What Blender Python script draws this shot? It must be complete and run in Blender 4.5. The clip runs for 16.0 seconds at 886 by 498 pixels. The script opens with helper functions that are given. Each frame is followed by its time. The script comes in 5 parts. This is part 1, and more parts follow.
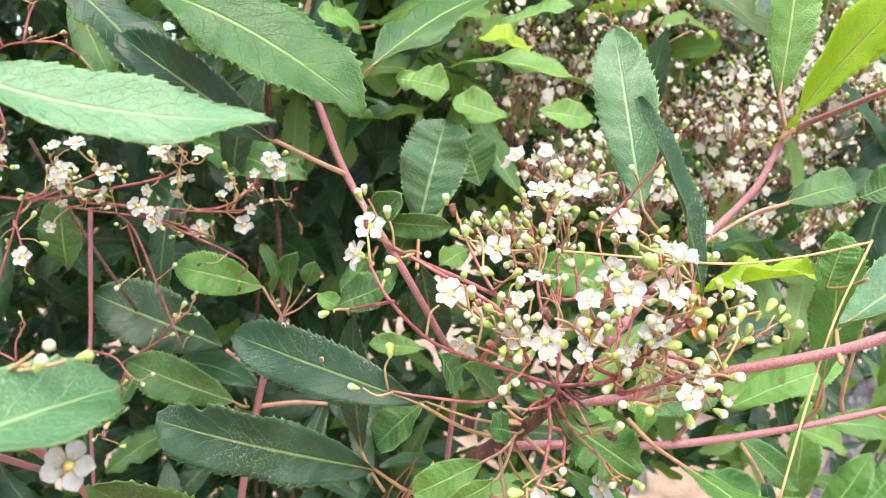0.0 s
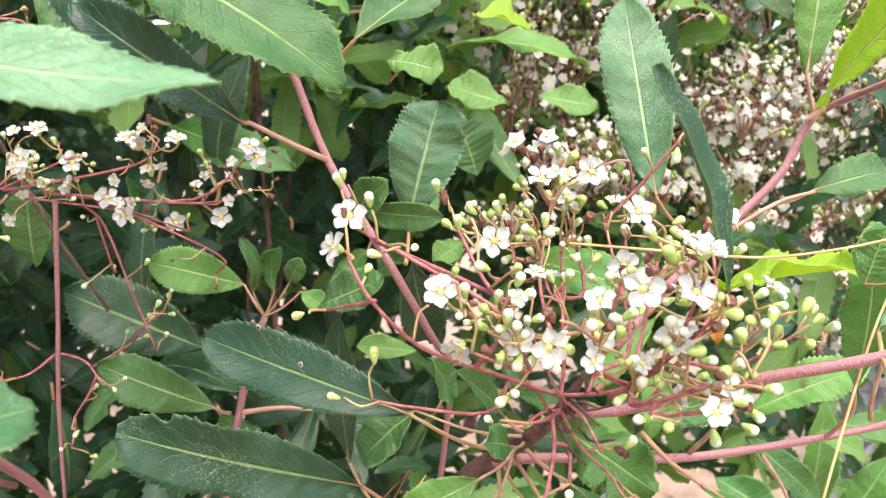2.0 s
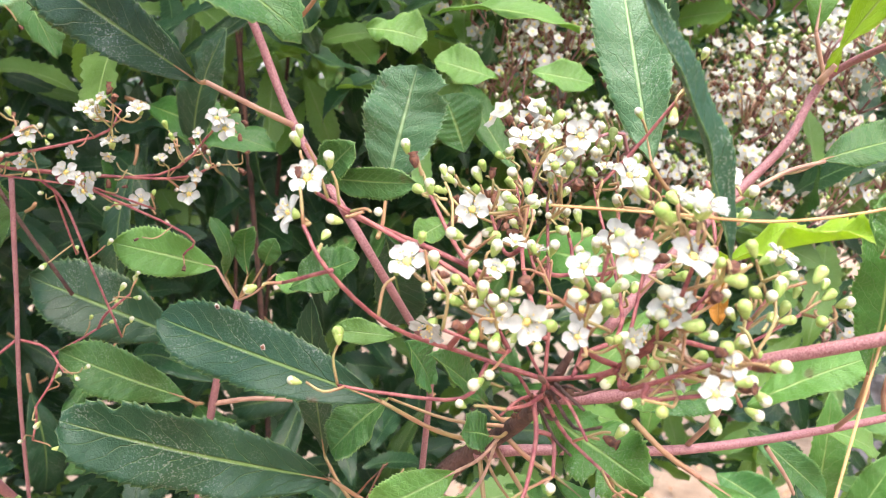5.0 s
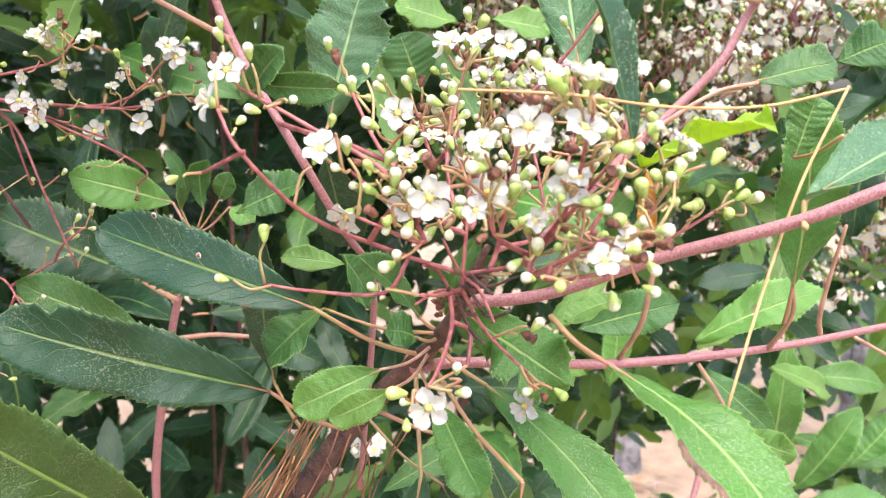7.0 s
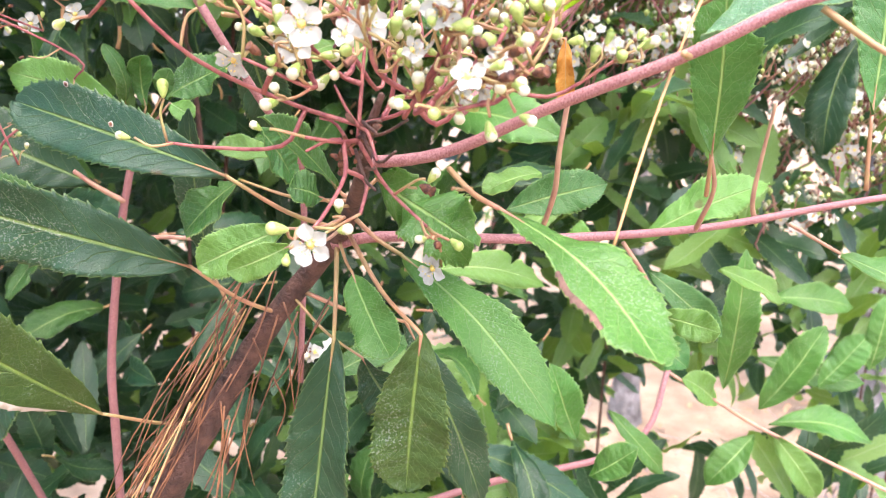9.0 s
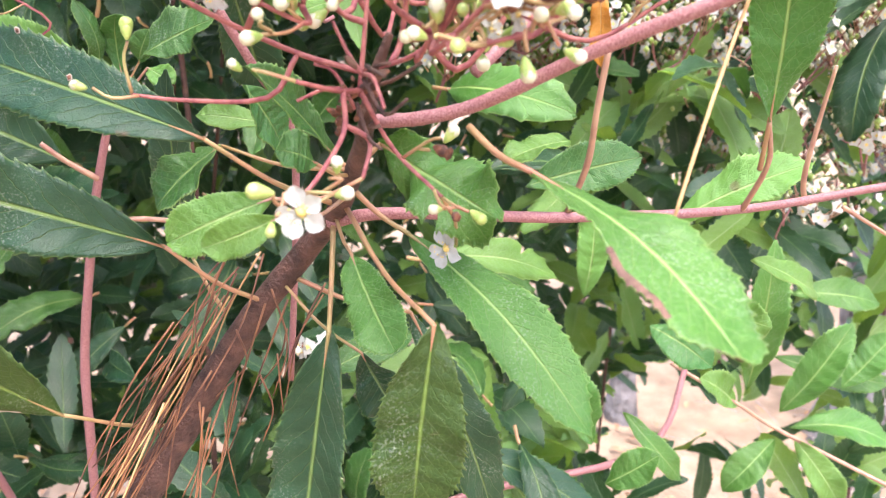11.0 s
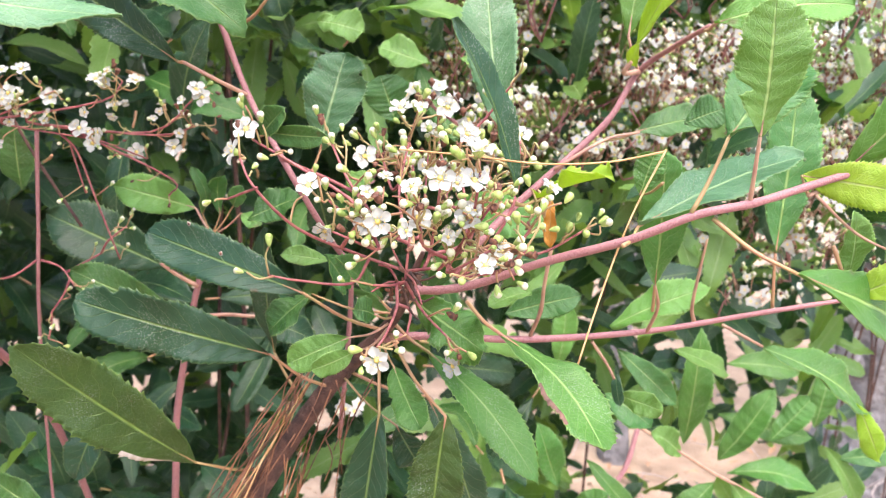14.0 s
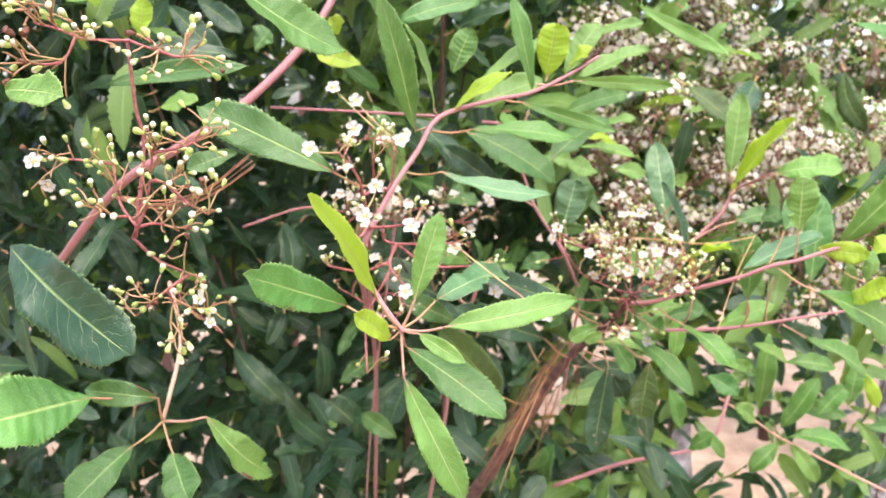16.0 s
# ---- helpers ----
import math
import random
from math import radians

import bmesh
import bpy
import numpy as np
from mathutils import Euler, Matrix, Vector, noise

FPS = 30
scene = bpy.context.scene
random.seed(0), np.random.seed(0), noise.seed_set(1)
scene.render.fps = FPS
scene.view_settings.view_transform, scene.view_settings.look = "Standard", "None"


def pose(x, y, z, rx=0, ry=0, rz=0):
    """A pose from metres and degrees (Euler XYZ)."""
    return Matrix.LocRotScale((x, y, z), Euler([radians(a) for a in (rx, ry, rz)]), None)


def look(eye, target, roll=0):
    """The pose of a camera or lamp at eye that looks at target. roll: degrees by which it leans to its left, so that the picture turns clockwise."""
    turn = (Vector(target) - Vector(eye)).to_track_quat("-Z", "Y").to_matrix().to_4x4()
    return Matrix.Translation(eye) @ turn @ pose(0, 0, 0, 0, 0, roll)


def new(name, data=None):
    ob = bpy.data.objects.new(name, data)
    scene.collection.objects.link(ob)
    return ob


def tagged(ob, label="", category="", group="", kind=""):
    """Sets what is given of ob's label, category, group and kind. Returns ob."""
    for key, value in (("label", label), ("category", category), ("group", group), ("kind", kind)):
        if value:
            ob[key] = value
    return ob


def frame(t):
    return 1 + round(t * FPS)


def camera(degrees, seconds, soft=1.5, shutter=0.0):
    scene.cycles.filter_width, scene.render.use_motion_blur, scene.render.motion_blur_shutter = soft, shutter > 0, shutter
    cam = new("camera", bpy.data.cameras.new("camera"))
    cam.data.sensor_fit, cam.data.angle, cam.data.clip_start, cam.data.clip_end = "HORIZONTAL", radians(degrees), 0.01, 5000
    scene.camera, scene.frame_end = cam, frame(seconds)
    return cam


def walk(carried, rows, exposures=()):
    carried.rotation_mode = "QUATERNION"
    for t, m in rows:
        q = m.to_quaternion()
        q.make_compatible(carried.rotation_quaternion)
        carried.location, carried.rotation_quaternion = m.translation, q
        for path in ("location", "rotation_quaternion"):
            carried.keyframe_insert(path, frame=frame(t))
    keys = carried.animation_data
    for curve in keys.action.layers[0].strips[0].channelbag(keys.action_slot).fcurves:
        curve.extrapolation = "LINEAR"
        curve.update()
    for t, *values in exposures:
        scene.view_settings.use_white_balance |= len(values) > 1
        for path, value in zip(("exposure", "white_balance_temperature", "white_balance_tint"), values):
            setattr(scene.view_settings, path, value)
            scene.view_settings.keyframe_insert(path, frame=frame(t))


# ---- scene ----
from math import sin, cos, pi

cam = camera(56.0, 16.0, soft=1.1)
# seconds, eye (x, y, z), yaw, pitch, roll in degrees
PATH = [
    (0, 0.0000, -0.0000, 1.2000, 0.00, -10.00, -0.00),
    (0.5, -0.0025, 0.0091, 1.1987, 0.05, -10.23, -0.19),
    (1, 0.0032, 0.0157, 1.1961, 0.07, -10.16, -0.07),
    (1.5, 0.0061, 0.0201, 1.1918, -0.05, -10.22, -0.07),
    (2, 0.0025, 0.0238, 1.1948, 0.06, -10.21, -0.12),
    (2.5, -0.0001, 0.0265, 1.1954, 0.13, -10.12, -0.04),
    (3, 0.0018, 0.0309, 1.1955, 0.10, -9.91, 0.02),
    (3.5, 0.0030, 0.0343, 1.1930, -0.15, -10.01, 0.05),
    (4, 0.0062, 0.0374, 1.1877, -0.05, -10.16, 0.00),
    (6.5, 0.0155, 0.0430, 1.1827, 0.39, -10.68, -0.13),
    (7, 0.0254, 0.0341, 1.1667, 0.02, -11.12, 0.30),
    (7.5, 0.0343, 0.0224, 1.1514, 0.26, -12.42, 0.29),
    (8, 0.0439, 0.0124, 1.1496, 0.70, -13.20, 0.08),
    (8.5, 0.0493, 0.0194, 1.1470, 0.62, -13.61, 0.02),
    (11, 0.0447, 0.0582, 1.1326, 0.19, -13.98, 0.65),
    (11.5, 0.0422, 0.0495, 1.1310, 0.25, -13.92, 0.63),
    (12, 0.0385, 0.0409, 1.1371, 0.34, -13.79, 0.81),
    (12.5, 0.0458, 0.0207, 1.1559, 0.30, -13.08, 0.92),
    (13, 0.0456, 0.0050, 1.1757, -0.09, -11.97, 1.34),
    (13.5, 0.0414, -0.0107, 1.1785, -0.10, -11.80, 1.42),
    (14, 0.0413, -0.0419, 1.1858, 0.14, -11.63, 1.42),
    (14.5, 0.0400, -0.1027, 1.2029, 0.90, -11.28, 1.40),
    (15, 0.0154, -0.1857, 1.2205, 1.36, -10.60, 0.94),
    (15.5, -0.0259, -0.2723, 1.2346, 1.54, -10.01, 0.56),
    (16, -0.0597, -0.3275, 1.2377, 3.41, -8.83, 0.33),
]
EXPOSURES = [(0.0, 2.12, 6450, 18), (6.5, 2.12, 6350, 17), (8.0, 2.42, 6300, 22), (12.5, 2.46, 6300, 22), (13.5, 2.14, 6300, 19), (14.5, 2.14, 6350, 21), (16.0, 2.14, 6600, 23)]
cam.data.dof.use_dof = True
cam.data.dof.focus_distance, cam.data.dof.aperture_fstop = 0.22, 34.0
walk(cam, [(t, Matrix.Translation((x, y, z)) @ pose(0, 0, 0, 90 + pitch, 0, yaw) @ pose(0, 0, 0, 0, 0, roll)) for t, x, y, z, yaw, pitch, roll in PATH], EXPOSURES)

# ---------------------------------------------------------------- light
world = bpy.data.worlds.new("world")
scene.world = world
world.use_nodes = True
wn = world.node_tree.nodes
sky = wn.new("ShaderNodeTexSky")
sky.sky_type = "NISHITA"
sky.sun_disc = False
sky.sun_elevation, sky.sun_rotation = radians(58), radians(150)
sky.air_density, sky.dust_density, sky.ozone_density = 1.0, 4.0, 1.0
wn["Background"].inputs["Strength"].default_value = 0.15
world.node_tree.links.new(sky.outputs[0], wn["Background"].inputs["Color"])
sun = new("sun", bpy.data.lights.new("sun", "SUN"))
sun.data.energy, sun.data.angle, sun.data.color = 1.5, radians(40), (1.0, 0.97, 0.9)
sun.matrix_world = look((-0.8, 0.0, 4.6), (0, 0.3, 1.1))


# ---------------------------------------------------------------- materials
def material(name):
    mat = bpy.data.materials.new(name)
    mat.use_nodes = True
    nt = mat.node_tree
    return mat, nt, nt.nodes["Principled BSDF"]


def node(nt, kind, **inputs):
    n = nt.nodes.new("ShaderNode" + kind)
    for key, value in inputs.items():
        n.inputs[key.replace("_", " ")].default_value = value
    return n


def math_node(nt, op, a, b=None, clamp=False):
    n = nt.nodes.new("ShaderNodeMath")
    n.operation, n.use_clamp = op, clamp
    for k, v in enumerate((a, b)):
        if v is None:
            continue
        if isinstance(v, (int, float)):
            n.inputs[k].default_value = v
        else:
            nt.links.new(v, n.inputs[k])
    return n.outputs[0]


def mix(nt, fac, a, b):
    n = nt.nodes.new("ShaderNodeMix")
    n.data_type = "RGBA"
    for sock, v in ((n.inputs[0], fac), (n.inputs[6], a), (n.inputs[7], b)):
        if isinstance(v, (int, float)):
            sock.default_value = v
        elif isinstance(v, tuple):
            sock.default_value = (*v, 1) if len(v) == 3 else v
        else:
            nt.links.new(v, sock)
    return n.outputs[2]


def ramp(nt, fac, lo, hi):
    n = nt.nodes.new("ShaderNodeMapRange")
    n.inputs[1].default_value, n.inputs[2].default_value = lo, hi
    nt.links.new(fac, n.inputs[0])
    return n.outputs[0]


def noise_node(nt, scale, detail=3.0, coords=None):
    n = node(nt, "TexNoise", Scale=scale, Detail=detail)
    if coords is not None:
        nt.links.new(coords, n.inputs["Vector"])
    return n.outputs["Fac"]


def leaf_material(name, dark, pale, vein, through_colour, through_share=0.25, rough=0.42, dust=0.25, island=False, net_share=0.25):
    """Leaf skin: midrib and side veins from the blade's own coordinates, blotches, pale dust, light through the blade."""
    mat, nt, bsdf = material(name)
    uv = nt.nodes.new("ShaderNodeUVMap")
    sep = nt.nodes.new("ShaderNodeSeparateXYZ")
    nt.links.new(uv.outputs[0], sep.inputs[0])
    pos = nt.nodes.new("ShaderNodeNewGeometry")
    u = math_node(nt, "ABSOLUTE", math_node(nt, "SUBTRACT", sep.outputs[0], 0.5))
    v = sep.outputs[1]
    where = pos.outputs["Position"]
    if island:
        rnd = pos.outputs["Random Per Island"]
    else:
        rnd = nt.nodes.new("ShaderNodeObjectInfo").outputs["Random"]
    blotch = math_node(nt, "ADD", math_node(nt, "MULTIPLY", noise_node(nt, 70.0, 3.0, where), 0.65), math_node(nt, "MULTIPLY", noise_node(nt, 900.0, 2.0, where), 0.35))
    base = mix(nt, ramp(nt, blotch, 0.3, 0.75), dark, pale)
    hue = nt.nodes.new("ShaderNodeHueSaturation")
    nt.links.new(base, hue.inputs["Color"])
    nt.links.new(ramp(nt, rnd, -0.2, 1.2), hue.inputs["Fac"])
    nt.links.new(math_node(nt, "ADD", math_node(nt, "MULTIPLY", rnd, 0.5), 0.78), hue.inputs["Value"])
    nt.links.new(math_node(nt, "ADD", math_node(nt, "MULTIPLY", rnd, 0.03), 0.485), hue.inputs["Hue"])
    # side veins run forward from the midrib, thinning out towards the edge
    warp = math_node(nt, "MULTIPLY", noise_node(nt, 150.0, 2.0, where), 0.1)
    run = math_node(nt, "ADD", math_node(nt, "SUBTRACT", v, math_node(nt, "MULTIPLY", u, 0.34)), warp)
    run = math_node(nt, "ADD", run, math_node(nt, "MULTIPLY", math_node(nt, "GREATER_THAN", sep.outputs[0], 0.5), 0.05))
    saw = math_node(nt, "ABSOLUTE", math_node(nt, "SUBTRACT", math_node(nt, "FRACT", math_node(nt, "MULTIPLY", run, 11.0)), 0.5))
    thin = math_node(nt, "SUBTRACT", 0.06, math_node(nt, "MULTIPLY", u, 0.08))
    side = math_node(nt, "MULTIPLY", math_node(nt, "SUBTRACT", 1.0, math_node(nt, "DIVIDE", saw, thin), True), 0.6)
    mid = math_node(nt, "SUBTRACT", 1.0, ramp(nt, math_node(nt, "ADD", u, math_node(nt, "MULTIPLY", v, 0.02)), 0.022, 0.044))
    lines = math_node(nt, "MAXIMUM", side, mid, True)
    net = nt.nodes.new("ShaderNodeTexVoronoi")
    net.inputs["Scale"].default_value = 620.0
    net.feature = "DISTANCE_TO_EDGE"
    nt.links.new(where, net.inputs["Vector"])
    mesh_lines = math_node(nt, "MULTIPLY", math_node(nt, "SUBTRACT", 1.0, ramp(nt, net.outputs["Distance"], 0.0, 0.1)), net_share * 0.7)
    margin = math_node(nt, "MULTIPLY", ramp(nt, u, 0.47, 0.5), 0.75)
    colour = mix(nt, math_node(nt, "MAXIMUM", math_node(nt, "MAXIMUM", lines, mesh_lines), margin), hue.outputs[0], vein)
    vor = nt.nodes.new("ShaderNodeTexVoronoi")
    vor.inputs["Scale"].default_value = 1000.0
    vor.feature = "DISTANCE_TO_EDGE"
    nt.links.new(where, vor.inputs["Vector"])
    fleck = math_node(nt, "MULTIPLY", ramp(nt, noise_node(nt, 1900.0, 1.0, where), 0.56, 0.66), ramp(nt, noise_node(nt, 75.0, 3.0, where), 0.46, 0.66))
    colour = mix(nt, math_node(nt, "MULTIPLY", fleck, dust * 1.3, True), colour, (0.36, 0.42, 0.3))
    brown = math_node(nt, "MULTIPLY", ramp(nt, noise_node(nt, 85.0, 4.0, where), 0.71, 0.75), 0.75)
    colour = mix(nt, brown, colour, (0.1, 0.06, 0.03))
    nt.links.new(colour, bsdf.inputs["Base Color"])
    bsdf.inputs["Specular IOR Level"].default_value = 0.38
    nt.links.new(math_node(nt, "ADD", math_node(nt, "MULTIPLY", blotch, 0.25), rough - 0.1), bsdf.inputs["Roughness"])
    bump = node(nt, "Bump", Strength=0.7, Distance=0.0008)
    relief = math_node(nt, "ADD", math_node(nt, "MULTIPLY", math_node(nt, "MAXIMUM", lines, mesh_lines), -0.7), math_node(nt, "MULTIPLY", ramp(nt, vor.outputs["Distance"], 0.0, 0.2), 0.07))
    relief = math_node(nt, "ADD", relief, math_node(nt, "MULTIPLY", noise_node(nt, 130.0, 1.0, where), 0.5))
    nt.links.new(relief, bump.inputs["Height"])
    nt.links.new(bump.outputs[0], bsdf.inputs["Normal"])
    trans = nt.nodes.new("ShaderNodeBsdfTranslucent")
    nt.links.new(mix(nt, lines, through_colour, tuple(0.6 * c for c in through_colour)), trans.inputs["Color"])
    nt.links.new(bump.outputs[0], trans.inputs["Normal"])
    both = node(nt, "MixShader", Fac=through_share)
    nt.links.new(bsdf.outputs[0], both.inputs[1])
    nt.links.new(trans.outputs[0], both.inputs[2])
    nt.links.new(both.outputs[0], nt.nodes["Material Output"].inputs["Surface"])
    return mat


def plain_material(name, a, b, scale, rough, bump_scale=0.0, bump=0.3, depth=0.0004, through_share=0.0):
    mat, nt, bsdf = material(name)
    geo = nt.nodes.new("ShaderNodeNewGeometry").outputs["Position"]
    fac = ramp(nt, noise_node(nt, scale, 4.0, geo), 0.32, 0.68)
    nt.links.new(mix(nt, fac, a, b), bsdf.inputs["Base Color"])
    bsdf.inputs["Roughness"].default_value = rough
    if bump_scale:
        bn = node(nt, "Bump", Strength=bump, Distance=depth)
        nt.links.new(noise_node(nt, bump_scale, 3.0, geo), bn.inputs["Height"])
        nt.links.new(bn.outputs[0], bsdf.inputs["Normal"])
    if through_share:
        trans = nt.nodes.new("ShaderNodeBsdfTranslucent")
        trans.inputs["Color"].default_value = (*b, 1)
        both = node(nt, "MixShader", Fac=through_share)
        nt.links.new(bsdf.outputs[0], both.inputs[1])
        nt.links.new(trans.outputs[0], both.inputs[2])
        nt.links.new(both.outputs[0], nt.nodes["Material Output"].inputs["Surface"])
    return mat


LEAF = {
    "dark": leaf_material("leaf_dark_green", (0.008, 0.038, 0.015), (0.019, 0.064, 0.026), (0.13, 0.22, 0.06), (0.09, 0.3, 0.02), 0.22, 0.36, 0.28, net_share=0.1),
    "olive": leaf_material("leaf_olive_green", (0.02, 0.055, 0.009), (0.042, 0.09, 0.015), (0.14, 0.23, 0.045), (0.2, 0.36, 0.025), 0.26, 0.44, 0.3),
    "mid": leaf_material("leaf_mid_green", (0.023, 0.09, 0.016), (0.05, 0.145, 0.028), (0.2, 0.33, 0.09), (0.18, 0.46, 0.03), 0.22, 0.38, 0.28),
    "fresh": leaf_material("leaf_fresh_green", (0.036, 0.125, 0.017), (0.072, 0.19, 0.034), (0.25, 0.4, 0.11), (0.25, 0.54, 0.04), 0.25, 0.4, 0.28),
    # blue-green leaves; the pale colour also paints sheen on the near ones
    "glaucous_sheen": leaf_material("leaf_blue_green_sheen", (0.038, 0.115, 0.043), (0.082, 0.19, 0.08), (0.28, 0.43, 0.19), (0.18, 0.44, 0.06), 0.24, 0.34, 0.4),
    "light": leaf_material("leaf_light_green", (0.075, 0.185, 0.03), (0.13, 0.27, 0.06), (0.34, 0.5, 0.16), (0.34, 0.6, 0.06), 0.34, 0.43, 0.18),
    "amber": leaf_material("leaf_amber_withered", (0.3, 0.11, 0.015), (0.42, 0.2, 0.035), (0.5, 0.35, 0.12), (0.7, 0.32, 0.04), 0.4, 0.5, 0.1),
    "young": leaf_material("leaf_young_yellow_green", (0.2, 0.34, 0.02), (0.3, 0.44, 0.04), (0.46, 0.52, 0.16), (0.56, 0.74, 0.05), 0.5, 0.4, 0.1),
}
# joined leaves: dark green deepened for interior shade, light green for lit parts
LEAF_JOINED = {
    "dark": leaf_material("leaf_shade_dark_joined", (0.007, 0.034, 0.014), (0.019, 0.062, 0.026), (0.1, 0.18, 0.06), (0.09, 0.26, 0.02), 0.15, 0.34, 0.2, True, 0.1),
    "light": leaf_material("leaf_lit_light_joined", (0.065, 0.155, 0.03), (0.12, 0.235, 0.06), (0.26, 0.38, 0.13), (0.32, 0.56, 0.05), 0.3, 0.42, 0.2, True),
}
STEM_RED = plain_material("red_twig_bark", (0.19, 0.06, 0.068), (0.36, 0.19, 0.18), 2600.0, 0.6, 1400.0, 0.7, 0.0003)
STEM_PINK = plain_material("young_twig_skin", (0.3, 0.15, 0.11), (0.42, 0.27, 0.17), 200.0, 0.55, 1400.0, 0.5, 0.0003)
STEM_BROWN = plain_material("old_brown_bark", (0.035, 0.018, 0.013), (0.12, 0.06, 0.042), 180.0, 0.85, 900.0, 1.0, 0.0012)
STALK = plain_material("flower_stalk_skin", (0.17, 0.034, 0.042), (0.34, 0.125, 0.105), 420.0, 0.6, 2200.0, 0.7, 0.0002)
PEDICEL = plain_material("fine_flower_stalk_skin", (0.3, 0.12, 0.075), (0.34, 0.32, 0.12), 130.0, 0.55)
PETIOLE = plain_material("leaf_stalk_skin", (0.25, 0.2, 0.07), (0.36, 0.17, 0.1), 90.0, 0.5)
PETAL = plain_material("white_petal", (0.37, 0.385, 0.335), (0.5, 0.515, 0.475), 500.0, 0.5, 1200.0, 0.3, 0.0003, 0.25)
BUD = plain_material("cream_bud", (0.4, 0.42, 0.25), (0.54, 0.54, 0.42), 300.0, 0.45)
CALYX = plain_material("green_calyx", (0.2, 0.32, 0.06), (0.38, 0.46, 0.14), 350.0, 0.45)
STAMEN = plain_material("yellow_stamen", (0.6, 0.42, 0.08), (0.75, 0.6, 0.2), 900.0, 0.6)
SCORCH = plain_material("scorched_leaf_margin", (0.055, 0.028, 0.018), (0.16, 0.085, 0.055), 260.0, 0.8, 900.0, 0.5, 0.0003)
RIM = plain_material("pale_dead_leaf_tissue", (0.3, 0.27, 0.2), (0.46, 0.42, 0.36), 300.0, 0.8)
DRY = plain_material("dry_brown_bud", (0.045, 0.018, 0.013), (0.2, 0.08, 0.04), 900.0, 0.8, 1500.0, 0.8, 0.0004)
STRAW = plain_material("dry_straw", (0.4, 0.22, 0.08), (0.56, 0.36, 0.16), 120.0, 0.55)
NEEDLE = plain_material("dead_pine_needle", (0.07, 0.028, 0.016), (0.3, 0.13, 0.055), 90.0, 0.5)
SAND = plain_material("sandy_soil", (0.19, 0.13, 0.083), (0.33, 0.24, 0.16), 9.0, 0.95, 60.0, 0.8, 0.01)
LITTER = plain_material("dead_leaf", (0.2, 0.1, 0.05), (0.42, 0.26, 0.14), 30.0, 0.8)
BARK = plain_material("grey_tree_bark", (0.07, 0.066, 0.064), (0.26, 0.25, 0.25), 14.0, 0.95, 40.0, 1.0, 0.02)
GREY_TWIG = plain_material("grey_dead_twig", (0.2, 0.17, 0.15), (0.38, 0.33, 0.3), 60.0, 0.9)


# ---------------------------------------------------------------- mesh building
class Geo:
    """Points, faces, material slots and blade coordinates of one mesh."""

    def __init__(self):
        self.v, self.f, self.m, self.uv, self.mats = [], [], [], [], []

    def slot(self, mat):
        if mat not in self.mats:
            self.mats.append(mat)
        return self.mats.index(mat)

    def add(self, verts, faces, mat, uvs=None):
        k, n = self.slot(mat), len(self.v)
        self.v.extend(verts)
        self.uv.extend(uvs or [(0.5, 0.5)] * len(verts))
        self.f.extend(tuple(n + i for i in face) for face in faces)
        self.m.extend([k] * len(faces))

    def mesh(self, name, origin=(0, 0, 0)):
        me = bpy.data.meshes.new(name)
        o = np.array(origin, float)
        me.from_pydata((np.array(self.v, float) - o).tolist(), [], self.f)
        for mat in self.mats:
            me.materials.append(mat)
        me.polygons.foreach_set("material_index", self.m)
        me.polygons.foreach_set("use_smooth", [True] * len(self.f))
        layer = me.uv_layers.new(name="UVMap")
        loops = np.empty(len(me.loops), int)
        me.loops.foreach_get("vertex_index", loops)
        layer.data.foreach_set("uv", np.array(self.uv, float)[loops].ravel())
        me.update()
        return me


def part(name, geo, parent, label="", origin=(0, 0, 0), kind=""):
    """One mesh object under a thing or part; origin in the world. Parents stand unturned."""
    ob = new(name, geo.mesh(name, origin))
    base = parent.matrix_basis.translation if parent.parent is None else parent.matrix_basis.translation + parent.parent.matrix_basis.translation
    ob.parent = parent
    ob.matrix_basis = Matrix.Translation(Vector(origin) - base)
    return tagged(ob, label=label, kind=kind)


def thing(name, place, label, category, group="", kind=""):
    ob = new(name)
    ob.empty_display_size = 0.02
    ob.matrix_basis = Matrix.Translation(place)
    return tagged(ob, label, category, group, kind)


def unit(v):
    v = np.array(v, float)
    return v / (np.linalg.norm(v) + 1e-12)


def smooth(points, per=5):
    """A round line through the points."""
    p = np.array(points, float)
    if len(p) < 3:
        s = np.linspace(0, 1, per + 1)[:, None]
        return p[0] * (1 - s) + p[-1] * s
    q = np.vstack([2 * p[0] - p[1], p, 2 * p[-1] - p[-2]])
    out = []
    for i in range(len(p) - 1):
        a, b, c, d = q[i : i + 4]
        for k in range(per):
            t = k / per
            out.append(0.5 * (2 * b + (c - a) * t + (2 * a - 5 * b + 4 * c - d) * t * t + (3 * b - a - 3 * c + d) * t**3))
    return np.array(out + [p[-1]])


